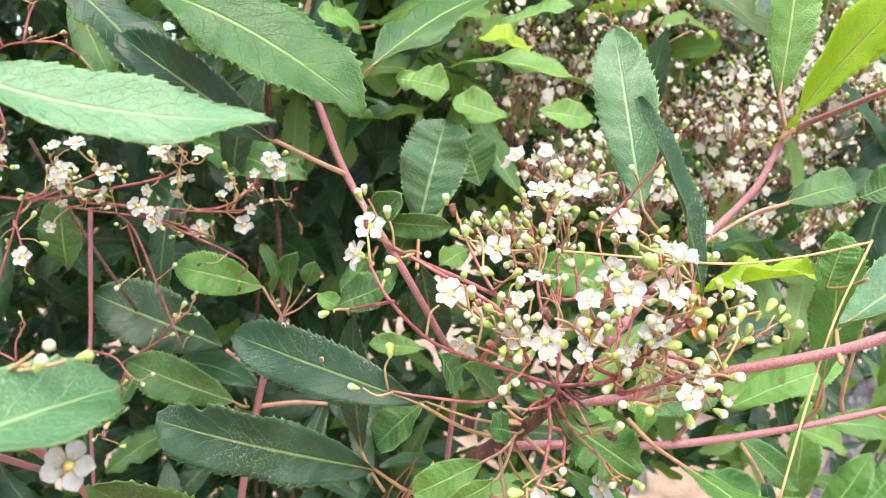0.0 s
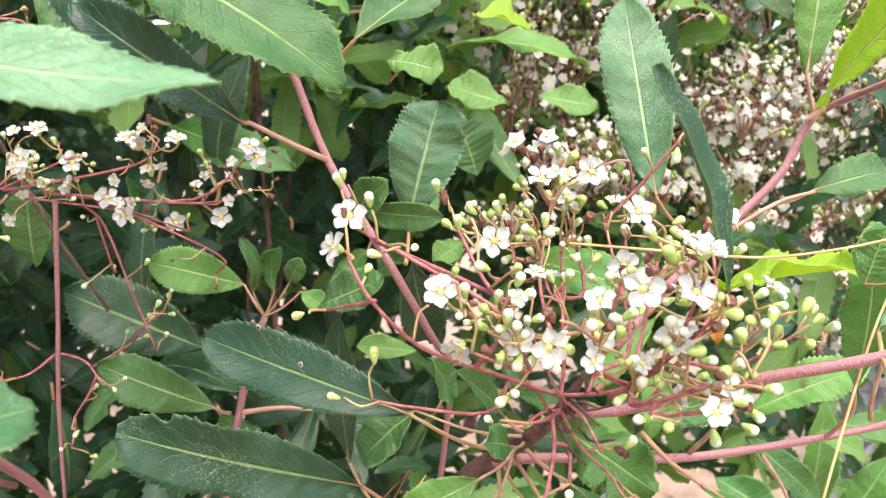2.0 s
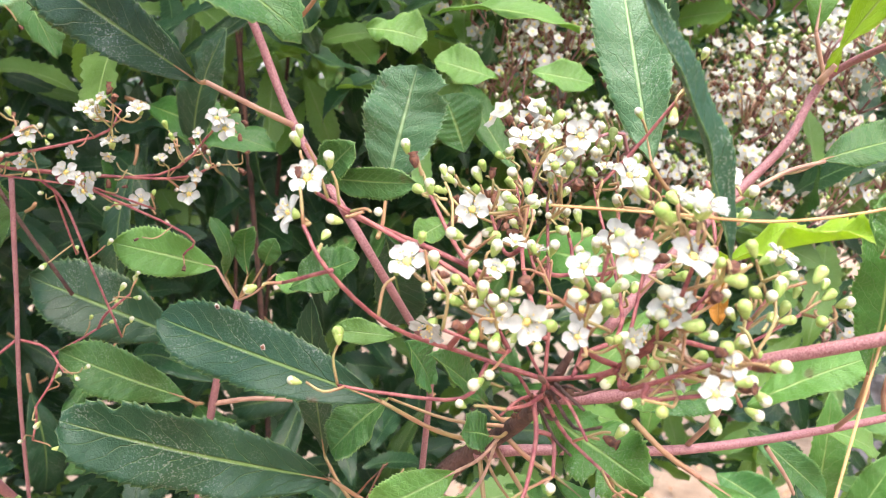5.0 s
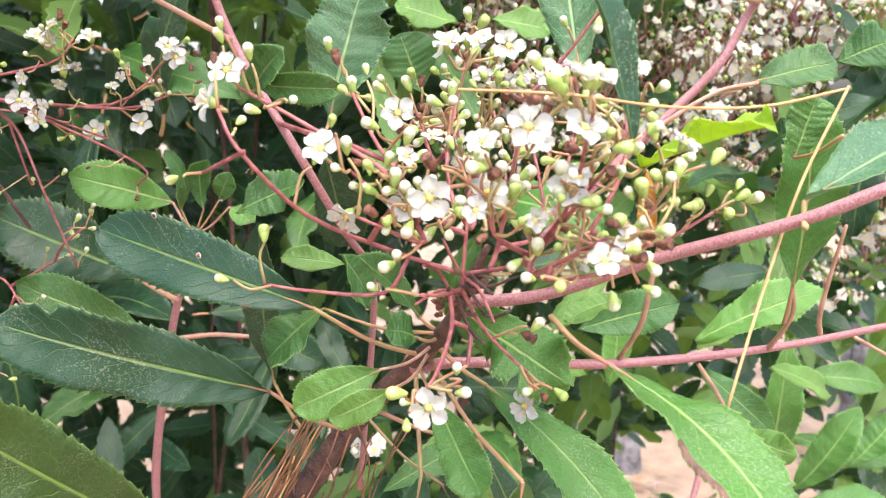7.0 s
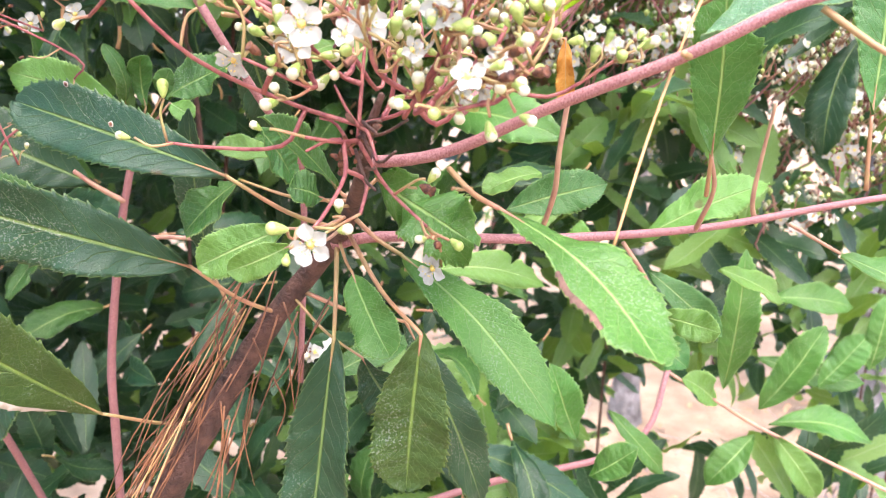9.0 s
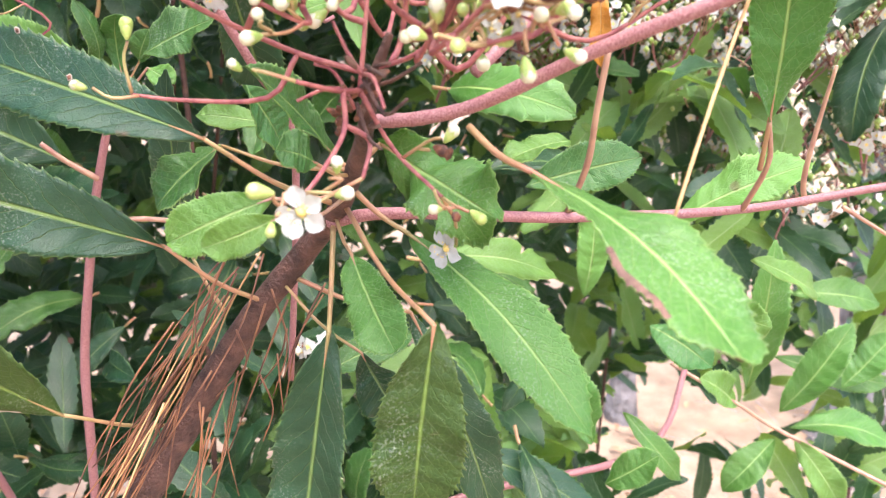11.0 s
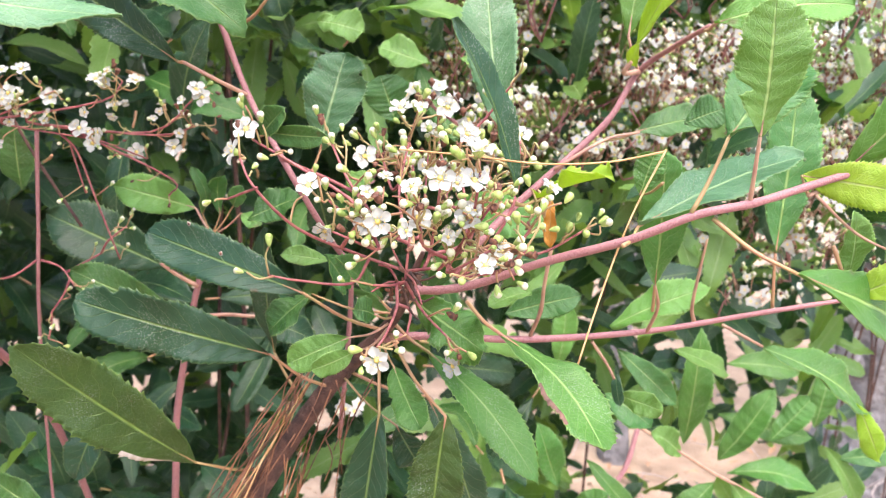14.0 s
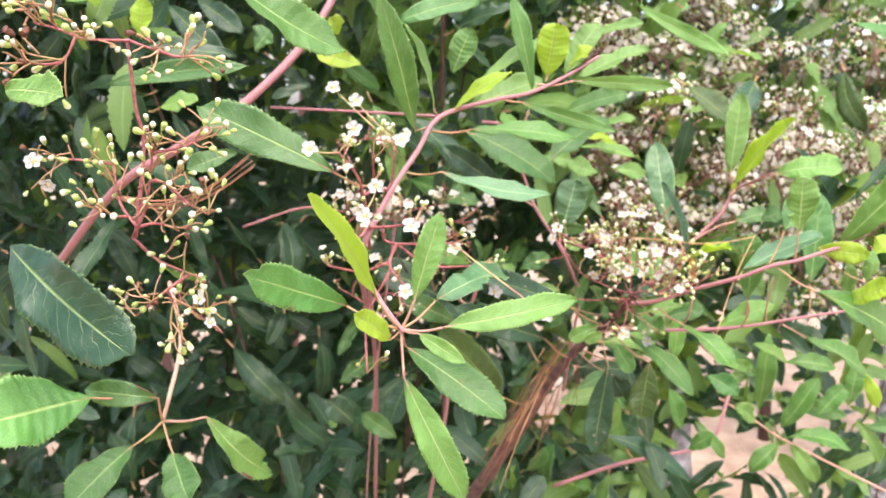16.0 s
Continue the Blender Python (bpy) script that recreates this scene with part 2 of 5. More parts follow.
def tube(geo, points, r0, r1, mat, sides=7, per=5, knots=0.0, rng=random):
    """A tapering round stem along the points, with slight swellings."""
    p = smooth(points, per)
    n = len(p)
    d = np.gradient(p, axis=0)
    ref = np.array((0.31, 0.2, 0.93))
    verts = []
    for i in range(n):
        a = unit(d[i])
        ref = unit(ref - a * (ref @ a))
        w = np.cross(a, ref)
        r = (r0 + (r1 - r0) * i / (n - 1)) * (1 + knots * rng.uniform(-1, 1))
        for k in range(sides):
            t = 2 * pi * k / sides
            verts.append(tuple(p[i] + r * (cos(t) * ref + sin(t) * w)))
    faces = [(i * sides + k, i * sides + (k + 1) % sides, (i + 1) * sides + (k + 1) % sides, (i + 1) * sides + k) for i in range(n - 1) for k in range(sides)]
    faces += [tuple(range(sides))[::-1], tuple((n - 1) * sides + k for k in range(sides))]
    geo.add(verts, faces, mat)


def shoot(parent, points, r0, r1, mat, label="", name="side_shoot", sides=8):
    """One length of twig, a part of its branch."""
    g = Geo()
    tube(g, points, r0, r1, mat, sides, 6, 0.05, random.Random(len(points)))
    return part(name, g, parent, label, points[0])


HINT = np.array((0.0, -0.8, 0.6))


def blade(geo, base, tip, width, mat, turn=0.0, bend=0.1, fold=0.25, wave=0.085, teeth=0.07, along=100, across=3, droop=0.0, curl=0.0, seed=0, thick=0.00028, hint=HINT, blunt=0.0, sway=0.0, bites=0, spots=(), scorch=(), burn=None):
    """A leaf blade: oblong, toothed, folded along the midrib, arched by bend, waved at the edge."""
    rng = random.Random(seed)
    b, t = np.array(base, float), np.array(tip, float)
    length = np.linalg.norm(t - b)
    a = unit(t - b)
    n = unit(np.array(hint) - a * (np.array(hint) @ a))
    s = np.cross(a, n)
    c, k = cos(radians(turn)), sin(radians(turn))
    n, s = c * n + k * s, c * s - k * n
    ph = [rng.uniform(0, 6.28) for _ in range(4)]
    holes = [(rng.uniform(0.2, 0.95), rng.choice((-1, 1)), rng.uniform(0.03, 0.07), rng.uniform(0.25, 0.6)) for _ in range(bites)]
    top, uvs = [], []
    cols = 2 * across + 1
    for i in range(along + 1):
        v = i / along
        shape = (1 - (1 - v / 0.58) ** 2) ** 0.82 if v < 0.58 else max(0.0, 1 - ((v - 0.58) / 0.42) ** (2.3 + blunt)) ** (0.9 - 0.15 * min(blunt, 1))
        shape = max(shape, 0.02 if v in (0, 1) else 0.06)
        point = i % 4 == 3
        tooth = 1 + teeth * (-0.6, -0.45, -0.2, 1.1)[i % 4] * (0.7 + 0.5 * sin(i // 4 * 2.3 + ph[0])) * min(1.0, 6 * v)
        mid = b + a * length * v + n * length * bend * 4 * v * (1 - v) - n * length * droop * v**3 + s * length * sway * sin(pi * v)
        for j in range(-across, across + 1):
            edge = (0, 0.45, 0.82, 1)[abs(j)] if across == 3 else abs(j) / across
            u = edge if j > 0 else -edge
            half = 0.5 * width * shape * (tooth if edge == 1 else 1)
            for hv, hs, hr, hd in holes:
                if hs * u > 0 and abs(v - hv) < hr:
                    half *= 1 - hd * (1 - abs(v - hv) / hr)
            off = edge * half * (fold - curl * edge * 1.2)
            rip = wave * width * edge**2 * (sin(9 * v + ph[1] + (2.1 if u > 0 else 0)) + 0.5 * sin(21 * v + ph[2] + (1.0 if u > 0 else 0)))
            drift = 0.2 * width * 0.1 * sin(5 * v + ph[3])
            ahead = length / along * 0.8 * (teeth > 0) if point and edge == 1 else 0.0
            pucker = 0.012 * width * sin(v * 60 - 4 * edge + ph[0]) * edge * (1 - edge) * 4
            top.append(mid + s * (u * half + drift * 0.3) + n * (off + rip + pucker) + a * (edge * half * 0.22 + ahead))
            uvs.append((0.5 + 0.5 * u, v))
    faces, burnt = [], []
    for i in range(along):
        for j in range(cols - 1):
            if any((s0 <= i / along <= s1) and j == (cols - 2 if sd > 0 else 0) for s0, s1, sd in scorch):
                burnt.append(len(faces))
            faces.append((i * cols + j, i * cols + j + 1, (i + 1) * cols + j + 1, (i + 1) * cols + j))
    verts = [tuple(p) for p in top]
    if thick:
        m = len(top)
        verts += [tuple(p - n * thick) for p in top]
        under = [tuple(m + q for q in f[::-1]) for f in faces]
        rim = [i * cols for i in range(along + 1)] + [along * cols + j for j in range(1, cols)] + [i * cols + cols - 1 for i in range(along - 1, -1, -1)] + [j for j in range(cols - 2, 0, -1)]
        faces = faces + under + [(rim[q], rim[(q + 1) % len(rim)], m + rim[(q + 1) % len(rim)], m + rim[q]) for q in range(len(rim))]
        uvs = uvs + uvs
        burnt += [q + len(under) for q in burnt]
    first = len(geo.m)
    geo.add(verts, faces, mat, uvs)
    for q in burnt:
        geo.m[first + q] = geo.slot(burn or SCORCH)
    # eaten spots: a pale rim round a dark scab
    for pv, pu in spots:
        row = top[int(pv * along) * cols : (int(pv * along) + 1) * cols]
        x = (pu + 1) * across
        j = min(int(x), cols - 2)
        c = row[j] + (row[j + 1] - row[j]) * (x - j)
        side = unit(row[j + 1] - row[j])
        up = np.cross(unit(np.cross(side, n)), side)
        up = up if up @ n > 0 else -up
        for r0, lift, skin in ((0.00075, 0.0002, RIM), (0.00048, 0.0003, DRY)):
            k = [c + up * lift + r0 * (1 + 0.2 * sin(3 * q + pv * 40)) * (side * cos(q * 2 * pi / 9) + a * sin(q * 2 * pi / 9)) for q in range(9)]
            geo.add([tuple(p) for p in k] + [tuple(p - up * 0.0006) for p in k], [tuple(range(9)), *[(q, q + 9, (q + 1) % 9 + 9, (q + 1) % 9) for q in range(9)]], skin)
    return [top[i * cols + across] for i in range(along + 1)]


leaf_count = [0]


def leaf(parent, tone, base, tip, width, stalk=None, label="", **shape):
    """One leaf with its stalk, as a part of a branch. stalk: the place where it grows from the twig."""
    leaf_count[0] += 1
    geo = Geo()
    shape.setdefault("seed", leaf_count[0])
    shape.setdefault("bend", random.uniform(0.02, 0.08))
    rib = blade(geo, base, tip, width, LEAF[tone], **shape)
    if stalk is not None:
        b, st = np.array(base), np.array(stalk)
        mat = PETIOLE if tone != "light" else STEM_PINK
        middle = (b + st) / 2 + np.array((0, 0, -0.06 * np.linalg.norm(b - st)))
        thick = 0.0007 if np.linalg.norm(np.array(tip) - b) > 0.03 else 0.0005
        tube(geo, [st, middle, b], thick, 0.72 * thick, mat, 6, 4)
        tube(geo, rib[: max(3, len(rib) // 7)], 0.72 * thick, 0.0001, mat, 6, 1)
    return part("leaf", geo, parent, label, base)


# flowers and buds, shared meshes built at the origin, facing +z
def ring(geo, profile, mat, sides=8):
    """A turned shape from (radius, height) pairs."""
    verts, faces = [], []
    for r, h in profile:
        verts += [(r * cos(2 * pi * k / sides), r * sin(2 * pi * k / sides), h) for k in range(sides)]
    for i in range(len(profile) - 1):
        faces += [(i * sides + k, i * sides + (k + 1) % sides, (i + 1) * sides + (k + 1) % sides, (i + 1) * sides + k) for k in range(sides)]
    faces += [tuple(range(sides))[::-1], tuple((len(profile) - 1) * sides + k for k in range(sides))]
    geo.add(verts, faces, mat)


def flower_mesh(seed):
    rng = random.Random(seed)
    geo = Geo()
    ring(geo, [(0.0004, -0.003), (0.0012, -0.0018), (0.0016, -0.0004), (0.0013, 0.0)], CALYX)
    ring(geo, [(0.0011, 0.0), (0.0008, 0.0003), (0.0005, 0.0006), (0.0002, 0.0008)], STAMEN)
    for k in range(5):
        t = 2 * pi * (k + rng.uniform(-0.12, 0.12)) / 5
        lift, size = rng.uniform(-0.1, 0.45), rng.uniform(0.9, 1.1)
        d, w = np.array((cos(t), sin(t), 0)), np.array((-sin(t), cos(t), 0))
        verts, faces = [], []
        for i in range(6):
            v = i / 5
            r = 0.0010 + 0.0036 * size * v
            half = 0.0019 * size * (0.24, 0.64, 0.96, 1.06, 0.9, 0.45)[i]
            for j in range(-2, 3):
                u = j / 2
                z = lift * 0.0035 * v + 0.0007 * (u * u) * (0.5 + v) - 0.0006 * v * v + 0.00018 * sin(7 * u + 4 * v + seed)
                verts.append(tuple(d * (r + 0.0003 * (1 - u * u) * v) + w * u * half + np.array((0, 0, z))))
        for i in range(5):
            faces += [(i * 5 + j, i * 5 + j + 1, i * 5 + j + 6, i * 5 + j + 5) for j in range(4)]
        geo.add(verts, faces, PETAL)
    for k in range(10):
        t = 2 * pi * (k + rng.uniform(-0.3, 0.3)) / 10
        e = np.array((0.0019 * cos(t), 0.0019 * sin(t), 0.0018 + rng.uniform(-0.0004, 0.0004)))
        tube(geo, [(0.0009 * cos(t), 0.0009 * sin(t), 0.0003), e], 0.00009, 0.00008, PETAL, 3, 1)
        geo.add([tuple(e + 0.00028 * np.array(q)) for q in ((1, 0, 0), (-1, 0, 0), (0, 1, 0), (0, -1, 0), (0, 0, 1), (0, 0, -1))],
                [(0, 2, 4), (2, 1, 4), (1, 3, 4), (3, 0, 4), (2, 0, 5), (1, 2, 5), (3, 1, 5), (0, 3, 5)], STAMEN)
    return geo.mesh("flower")


def bud_mesh(kind):
    geo = Geo()
    if kind == "dry":
        ring(geo, [(0.0005, -0.0035), (0.0013, -0.002), (0.0017, -0.0005), (0.0012, 0.0008), (0.0019, 0.0016), (0.0005, 0.0011)], DRY, 6)
        return geo.mesh("bud")
    green = kind == "green"
    ring(geo, [(0.0004, -0.0042), (0.0009, -0.0034), (0.0014, -0.0022), (0.0017, -0.0011), (0.00178, -0.0003)], CALYX)
    top = CALYX if green else BUD
    ring(geo, [(0.0016, -0.0009), (0.0019, 0.0), (0.00192, 0.0008), (0.0016, 0.0016), (0.001, 0.0021), (0.0003, 0.0023)], top, 10)
    for k in range(5):
        t = 2 * pi * k / 5
        d, w = np.array((cos(t), sin(t), 0)), np.array((-sin(t), cos(t), 0))
        geo.add([tuple(d * 0.00178 - w * 0.0008 + np.array((0, 0, -0.0006))), tuple(d * 0.00178 + w * 0.0008 + np.array((0, 0, -0.0006))), tuple(d * 0.00208 + np.array((0, 0, 0.0007)))], [(0, 1, 2)], CALYX)
    return geo.mesh("bud")


FLOWERS = [flower_mesh(k) for k in range(4)]
BUDS = {k: bud_mesh(k) for k in ("white", "green", "dry")}


def bloom(parent, mesh, place, face, size=1.0, spin=0.0, name="flower"):
    """A flower or bud at a place, facing a way; a piece under the cluster's stalks."""
    ob = new(name, mesh)
    ob.parent = parent
    base = parent.matrix_basis.translation + parent.parent.matrix_basis.translation
    q = Vector(face).to_track_quat("Z", "Y").to_matrix().to_4x4()
    ob.matrix_basis = Matrix.Translation(Vector(place) - base) @ q @ pose(0, 0, 0, 0, 0, spin) @ Matrix.Scale(size, 4)
    return ob


def cluster(branch, hub, rays, seed, each=6, open_share=0.3, spread=0.013, flowers=(), label="", size=1.0, dry=0.1, toward=(0, -0.5, 0.6), green=0.15, rad=0.0009, skin=None, fork=True):
    """A flat-topped flower cluster: red stalks from the hub to the ray ends, forking into fine stalks with buds and open flowers."""
    rng = random.Random(seed)
    geo = Geo()
    hub = np.array(hub, float)
    ends, laid = [], [hub]
    shake = lambda s: np.array([rng.gauss(0, s) for _ in range(3)])
    for ray in rays:
        number = each
        if isinstance(ray[0], int):
            number, ray = ray[0], ray[1:]
        line = [np.array(q, float) for q in ray]
        start = min(laid, key=lambda q: np.linalg.norm(q - line[0]) + 0.25 * np.linalg.norm(q - hub))
        line = [start] + line
        if len(line) == 2:
            line = [line[0], (line[0] + line[1]) / 2 + shake(0.07 * np.linalg.norm(line[1] - line[0])), line[1]]
        tube(geo, line, rad * (1.0 if number > 3 else 0.82), rad * 0.55, STALK, 6, 4)
        path = smooth(line, 6)
        laid.extend(path[2:])
        out = unit(path[-1] - path[-4])
        for k in range(number):
            f = 1.0 if k == 0 else 1 - 0.5 * rng.random() ** 1.3
            root = path[min(len(path) - 1, int(f * (len(path) - 1)))]
            d = unit(out * 0.6 + np.array(toward) * 0.7 + shake(0.6))
            end = root + d * spread * rng.uniform(0.5, 1.2)
            ends.append((root, end, d, number > 3))
            for _ in range(rng.choice((0, 1, 1, 2) if number > 3 else (0, 0, 1)) if fork else 0):
                knot = root + (end - root) * rng.uniform(0.3, 0.65)
                dd = unit(d * 0.8 + np.array(toward) * 0.3 + shake(0.7))
                ends.append((knot, knot + dd * spread * rng.uniform(0.35, 0.75), dd, number > 3))
    stems = []
    for root, end, d, _ in ends:
        mid = (root + end) / 2 + np.array([rng.gauss(0, 0.0009) for _ in range(3)])
        stems.append((root, mid, end - d * 0.003 * size))
        tube(geo, stems[-1], 0.00036 * size, 0.0003 * size, skin or PEDICEL, 5, 3)
    for place, face in flowers:
        p = np.array(place, float)
        near = min((e for e in ends), key=lambda e: np.linalg.norm(e[0] - p))[0]
        f = unit(face)
        tube(geo, [near, (near + p) / 2 - f * 0.003, p - f * 0.0028], 0.00042, 0.00036, skin or PEDICEL, 5, 4)
    stalks = part("inflorescence", geo, branch, label, tuple(hub))
    for place, face in flowers:
        bloom(stalks, FLOWERS[rng.randrange(4)], place, face, 0.84, rng.uniform(0, 360))
    for root, end, d, lively in ends:
        pick = rng.random()
        face = unit(d + np.array([rng.gauss(0, 0.25) for _ in range(3)]))
        if pick < dry:
            bloom(stalks, BUDS["dry"], end, face, size * rng.uniform(0.4, 0.75), rng.uniform(0, 90), "dry_bud")
        elif lively and pick < dry + open_share:
            f = unit(face + np.array((0, -0.6, 0.3)))
            bloom(stalks, FLOWERS[rng.randrange(4)], end, f, size * rng.uniform(0.48, 0.7), rng.uniform(0, 360))
        else:
            kind = "green" if rng.random() < green else "white"
            bloom(stalks, BUDS[kind], end, face, size * rng.uniform(0.42, 0.68), rng.uniform(0, 360), "bud")
    return stalks


# ---------------------------------------------------------------- ground and tree
geo = Geo()
N = 60
gx = np.concatenate([np.linspace(-60, -3, 8), np.linspace(-2.6, 3.4, N), np.linspace(4, 60, 8)])
gy = np.concatenate([np.linspace(-60, -2, 8), np.linspace(-1.6, 5.2, N), np.linspace(6, 90, 10)])
def land(x, y):
    """Height of the ground: flat under the shrub, rising gently beyond."""
    return -0.36 + 0.07 * min(max(y - 0.9, 0.0), 6.0)


verts = [(float(x), float(y), land(x, y) + 0.05 * noise.noise((x * 1.3, y * 1.3, 0)) + 0.015 * noise.noise((x * 6, y * 6, 3))) for y in gy for x in gx]
cols = len(gx)
geo.add(verts, [(i * cols + j, i * cols + j + 1, (i + 1) * cols + j + 1, (i + 1) * cols + j) for i in range(len(gy) - 1) for j in range(cols - 1)], SAND)
tagged(new("ground", geo.mesh("ground")), "pale sandy soil under the shrubs", "ground", kind="structure")


def bark_trunk(name, base, top, r0, r1, label):
    """A tree trunk with deep upright furrows."""
    tree = thing(name, base, label, "tree")
    g = Geo()
    rings, sides = 60, 72
    b, t = np.array(base), np.array(top)
    verts = []
    for i in range(rings + 1):
        v = i / rings
        c = b + (t - b) * v
        for k in range(sides):
            a = 2 * pi * k / sides
            f = noise.noise((cos(a) * 5, sin(a) * 5, v * 9)) * 0.6 + abs(noise.noise((cos(a) * 11, sin(a) * 11, v * 22))) * 0.9
            r = (r0 + (r1 - r0) * v) * (1 + 0.13 * f) * (1 + 0.5 * max(0, 0.06 - v) / 0.06)
            verts.append((c[0] + r * cos(a), c[1] + r * sin(a), c[2]))
    g.add(verts, [(i * sides + k, i * sides + (k + 1) % sides, (i + 1) * sides + (k + 1) % sides, (i + 1) * sides + k) for i in range(rings) for k in range(sides)], BARK)
    part("trunk", g, tree, origin=base)
    if r0 < 0.1:
        return tree
    # loose upright plates of bark on the side that faces the clearing
    rng = random.Random(17)
    for k in range(90):
        a, z, high, wide = rng.uniform(2.6, 5.6), rng.uniform(base[2] + 0.1, 1.5), rng.uniform(0.06, 0.2), rng.uniform(0.018, 0.035)
        plate = Geo()
        rows = []
        for v, w, out in ((0, 0.3, 0.0), (0.12, 0.8, 0.012), (0.5, 1.0, 0.018), (0.88, 0.75, 0.012), (1, 0.25, 0.0)):
            f = (z + high * v - base[2]) / (top[2] - base[2])
            c, r = b + (t - b) * f, (r0 + (r1 - r0) * f) * 1.05
            for u, lift in ((-1, 0.0), (-0.6, 1.0), (0.6, 1.0), (1, 0.0)):
                q = a + u * w * wide / r + rng.uniform(-0.01, 0.01)
                rr = r + lift * out + rng.uniform(0, 0.003)
                rows.append((c[0] + rr * cos(q), c[1] + rr * sin(q), z + high * v))
        plate.add(rows, [(i * 4 + j, i * 4 + j + 1, i * 4 + j + 5, i * 4 + j + 4) for i in range(4) for j in range(3)], BARK)
        part("bark_plate", plate, tree, origin=rows[0])
    return tree


bark_trunk("pine_tree", (1.66, 2.8, land(0, 2.8) - 0.1), (1.70, 2.85, 5.2), 0.21, 0.16, "grey furrowed pine trunk rising from sandy ground")
bark_trunk("slim_tree", (0.70, 2.9, land(0, 2.9) - 0.06), (0.65, 2.9, 3.4), 0.045, 0.035, "slim pale grey trunk beyond the shrubs")

# ---------------------------------------------------------------- flowering branch in the middle
main = thing("flowering_branch", (-0.0488, 0.3000, 0.9785), "brown woody branch ending in a domed white flower cluster", "branch")
shoot(main, [(-0.2978, 0.5000, -0.5452), (-0.1847, 0.4200, 0.4960), (-0.0999, 0.3400, 0.8578), (-0.0532, 0.2900, 0.9756), (-0.0375, 0.2660, 1.0105), (-0.0230, 0.2700, 1.0351), (-0.0059, 0.2680, 1.0614), (0.0099, 0.2620, 1.0816), (0.0195, 0.2500, 1.0943), (0.0276, 0.2250, 1.1120), (0.0313, 0.2100, 1.1250), (0.0347, 0.2050, 1.1338)], 0.0072, 0.0007, STEM_BROWN, "brown woody stem with peeling bark", "stem", 12)
HUB = (0.0293, 0.2070, 1.1240)
rays = [
    (2, (0.0301, 0.2080, 1.1339), (0.0310, 0.2100, 1.1450)),
    (3, (0.0400, 0.2000, 1.1309), (0.0478, 0.1900, 1.1393)),
    (3, (0.0154, 0.2100, 1.1313), (-0.0020, 0.1998, 1.1409), (-0.0122, 0.1890, 1.1542), (-0.0172, 0.1930, 1.1620)),
    (1, (-0.0122, 0.1890, 1.1542), (-0.0232, 0.2020, 1.1491)),
    (2, (0.0125, 0.2090, 1.1225), (-0.0048, 0.2150, 1.1215), (-0.0150, 0.2180, 1.1222)),
    (1, (0.0255, 0.2000, 1.1245), (0.0205, 0.1930, 1.1262)),
    (2, (0.0272, 0.2000, 1.1175), (0.0243, 0.1900, 1.1115), (0.0222, 0.1870, 1.1090)),
    (3, (0.0350, 0.2120, 1.1130), (0.0440, 0.2080, 1.1050)),
    (1, (0.0312, 0.2040, 1.1155), (0.0305, 0.1980, 1.1100)),
    (4, (0.0157, 0.2000, 1.1474), (-0.0025, 0.2050, 1.1586), (-0.0172, 0.2100, 1.1660)),
    (4, (0.0204, 0.2050, 1.1427), (0.0115, 0.2100, 1.1543), (0.0052, 0.2150, 1.1663)),
    (6, (0.0254, 0.2100, 1.1377), (0.0184, 0.2000, 1.1462)),
    (6, (0.0278, 0.2150, 1.1398), (0.0261, 0.2250, 1.1517), (0.0305, 0.2350, 1.1721)),
    (7, (0.0351, 0.1900, 1.1390), (0.0340, 0.1850, 1.1475)),
    (6, (0.0370, 0.2050, 1.1347), (0.0397, 0.1950, 1.1565)),
    (6, (0.0400, 0.2000, 1.1302), (0.0477, 0.1850, 1.1441), (0.0499, 0.1720, 1.1624)),
    (7, (0.0428, 0.1950, 1.1328), (0.0533, 0.1780, 1.1526)),
    (7, (0.0429, 0.1900, 1.1313), (0.0536, 0.1750, 1.1412)),
    (5, (0.0455, 0.1850, 1.1313), (0.0564, 0.1800, 1.1340)),
    (6, (0.0482, 0.2000, 1.1290), (0.0610, 0.2000, 1.1498), (0.0635, 0.2150, 1.1677)),
    (6, (0.0481, 0.2200, 1.1364), (0.0445, 0.2400, 1.1631)),
    (6, (0.0229, 0.2350, 1.1490), (0.0192, 0.2400, 1.1594)),
    (6, (0.0190, 0.2050, 1.1385), (0.0070, 0.1970, 1.1503)),
    (5, (0.0210, 0.2000, 1.1353), (0.0084, 0.1960, 1.1412)),
    (7, (0.0328, 0.2300, 1.1342), (0.0346, 0.2500, 1.1591)),
    (6, (0.0482, 0.2150, 1.1329), (0.0551, 0.2250, 1.1553)),
    (3, (0.0695, 0.2100, 1.1330), (0.0832, 0.2100, 1.1405)),
    (5, (0.0580, 0.1850, 1.1341), (0.0637, 0.1820, 1.1400)),
    (4, (0.0607, 0.1900, 1.1370), (0.0679, 0.1900, 1.1488)),
    (5, (0.0315, 0.2500, 1.1424), (0.0271, 0.2620, 1.1649)),
    (5, (0.0415, 0.2500, 1.1427), (0.0373, 0.2650, 1.1668)),
    (5, (0.0514, 0.2450, 1.1436), (0.0527, 0.2550, 1.1658)),
    (3, (0.0536, 0.2400, 1.1726), (0.0622, 0.2350, 1.1848)),
]
scales = random.Random(8)
joint, upward = np.array(HUB), unit(np.array((0.0313, 0.2100, 1.1250)) - np.array((0.0195, 0.2500, 1.0943)))
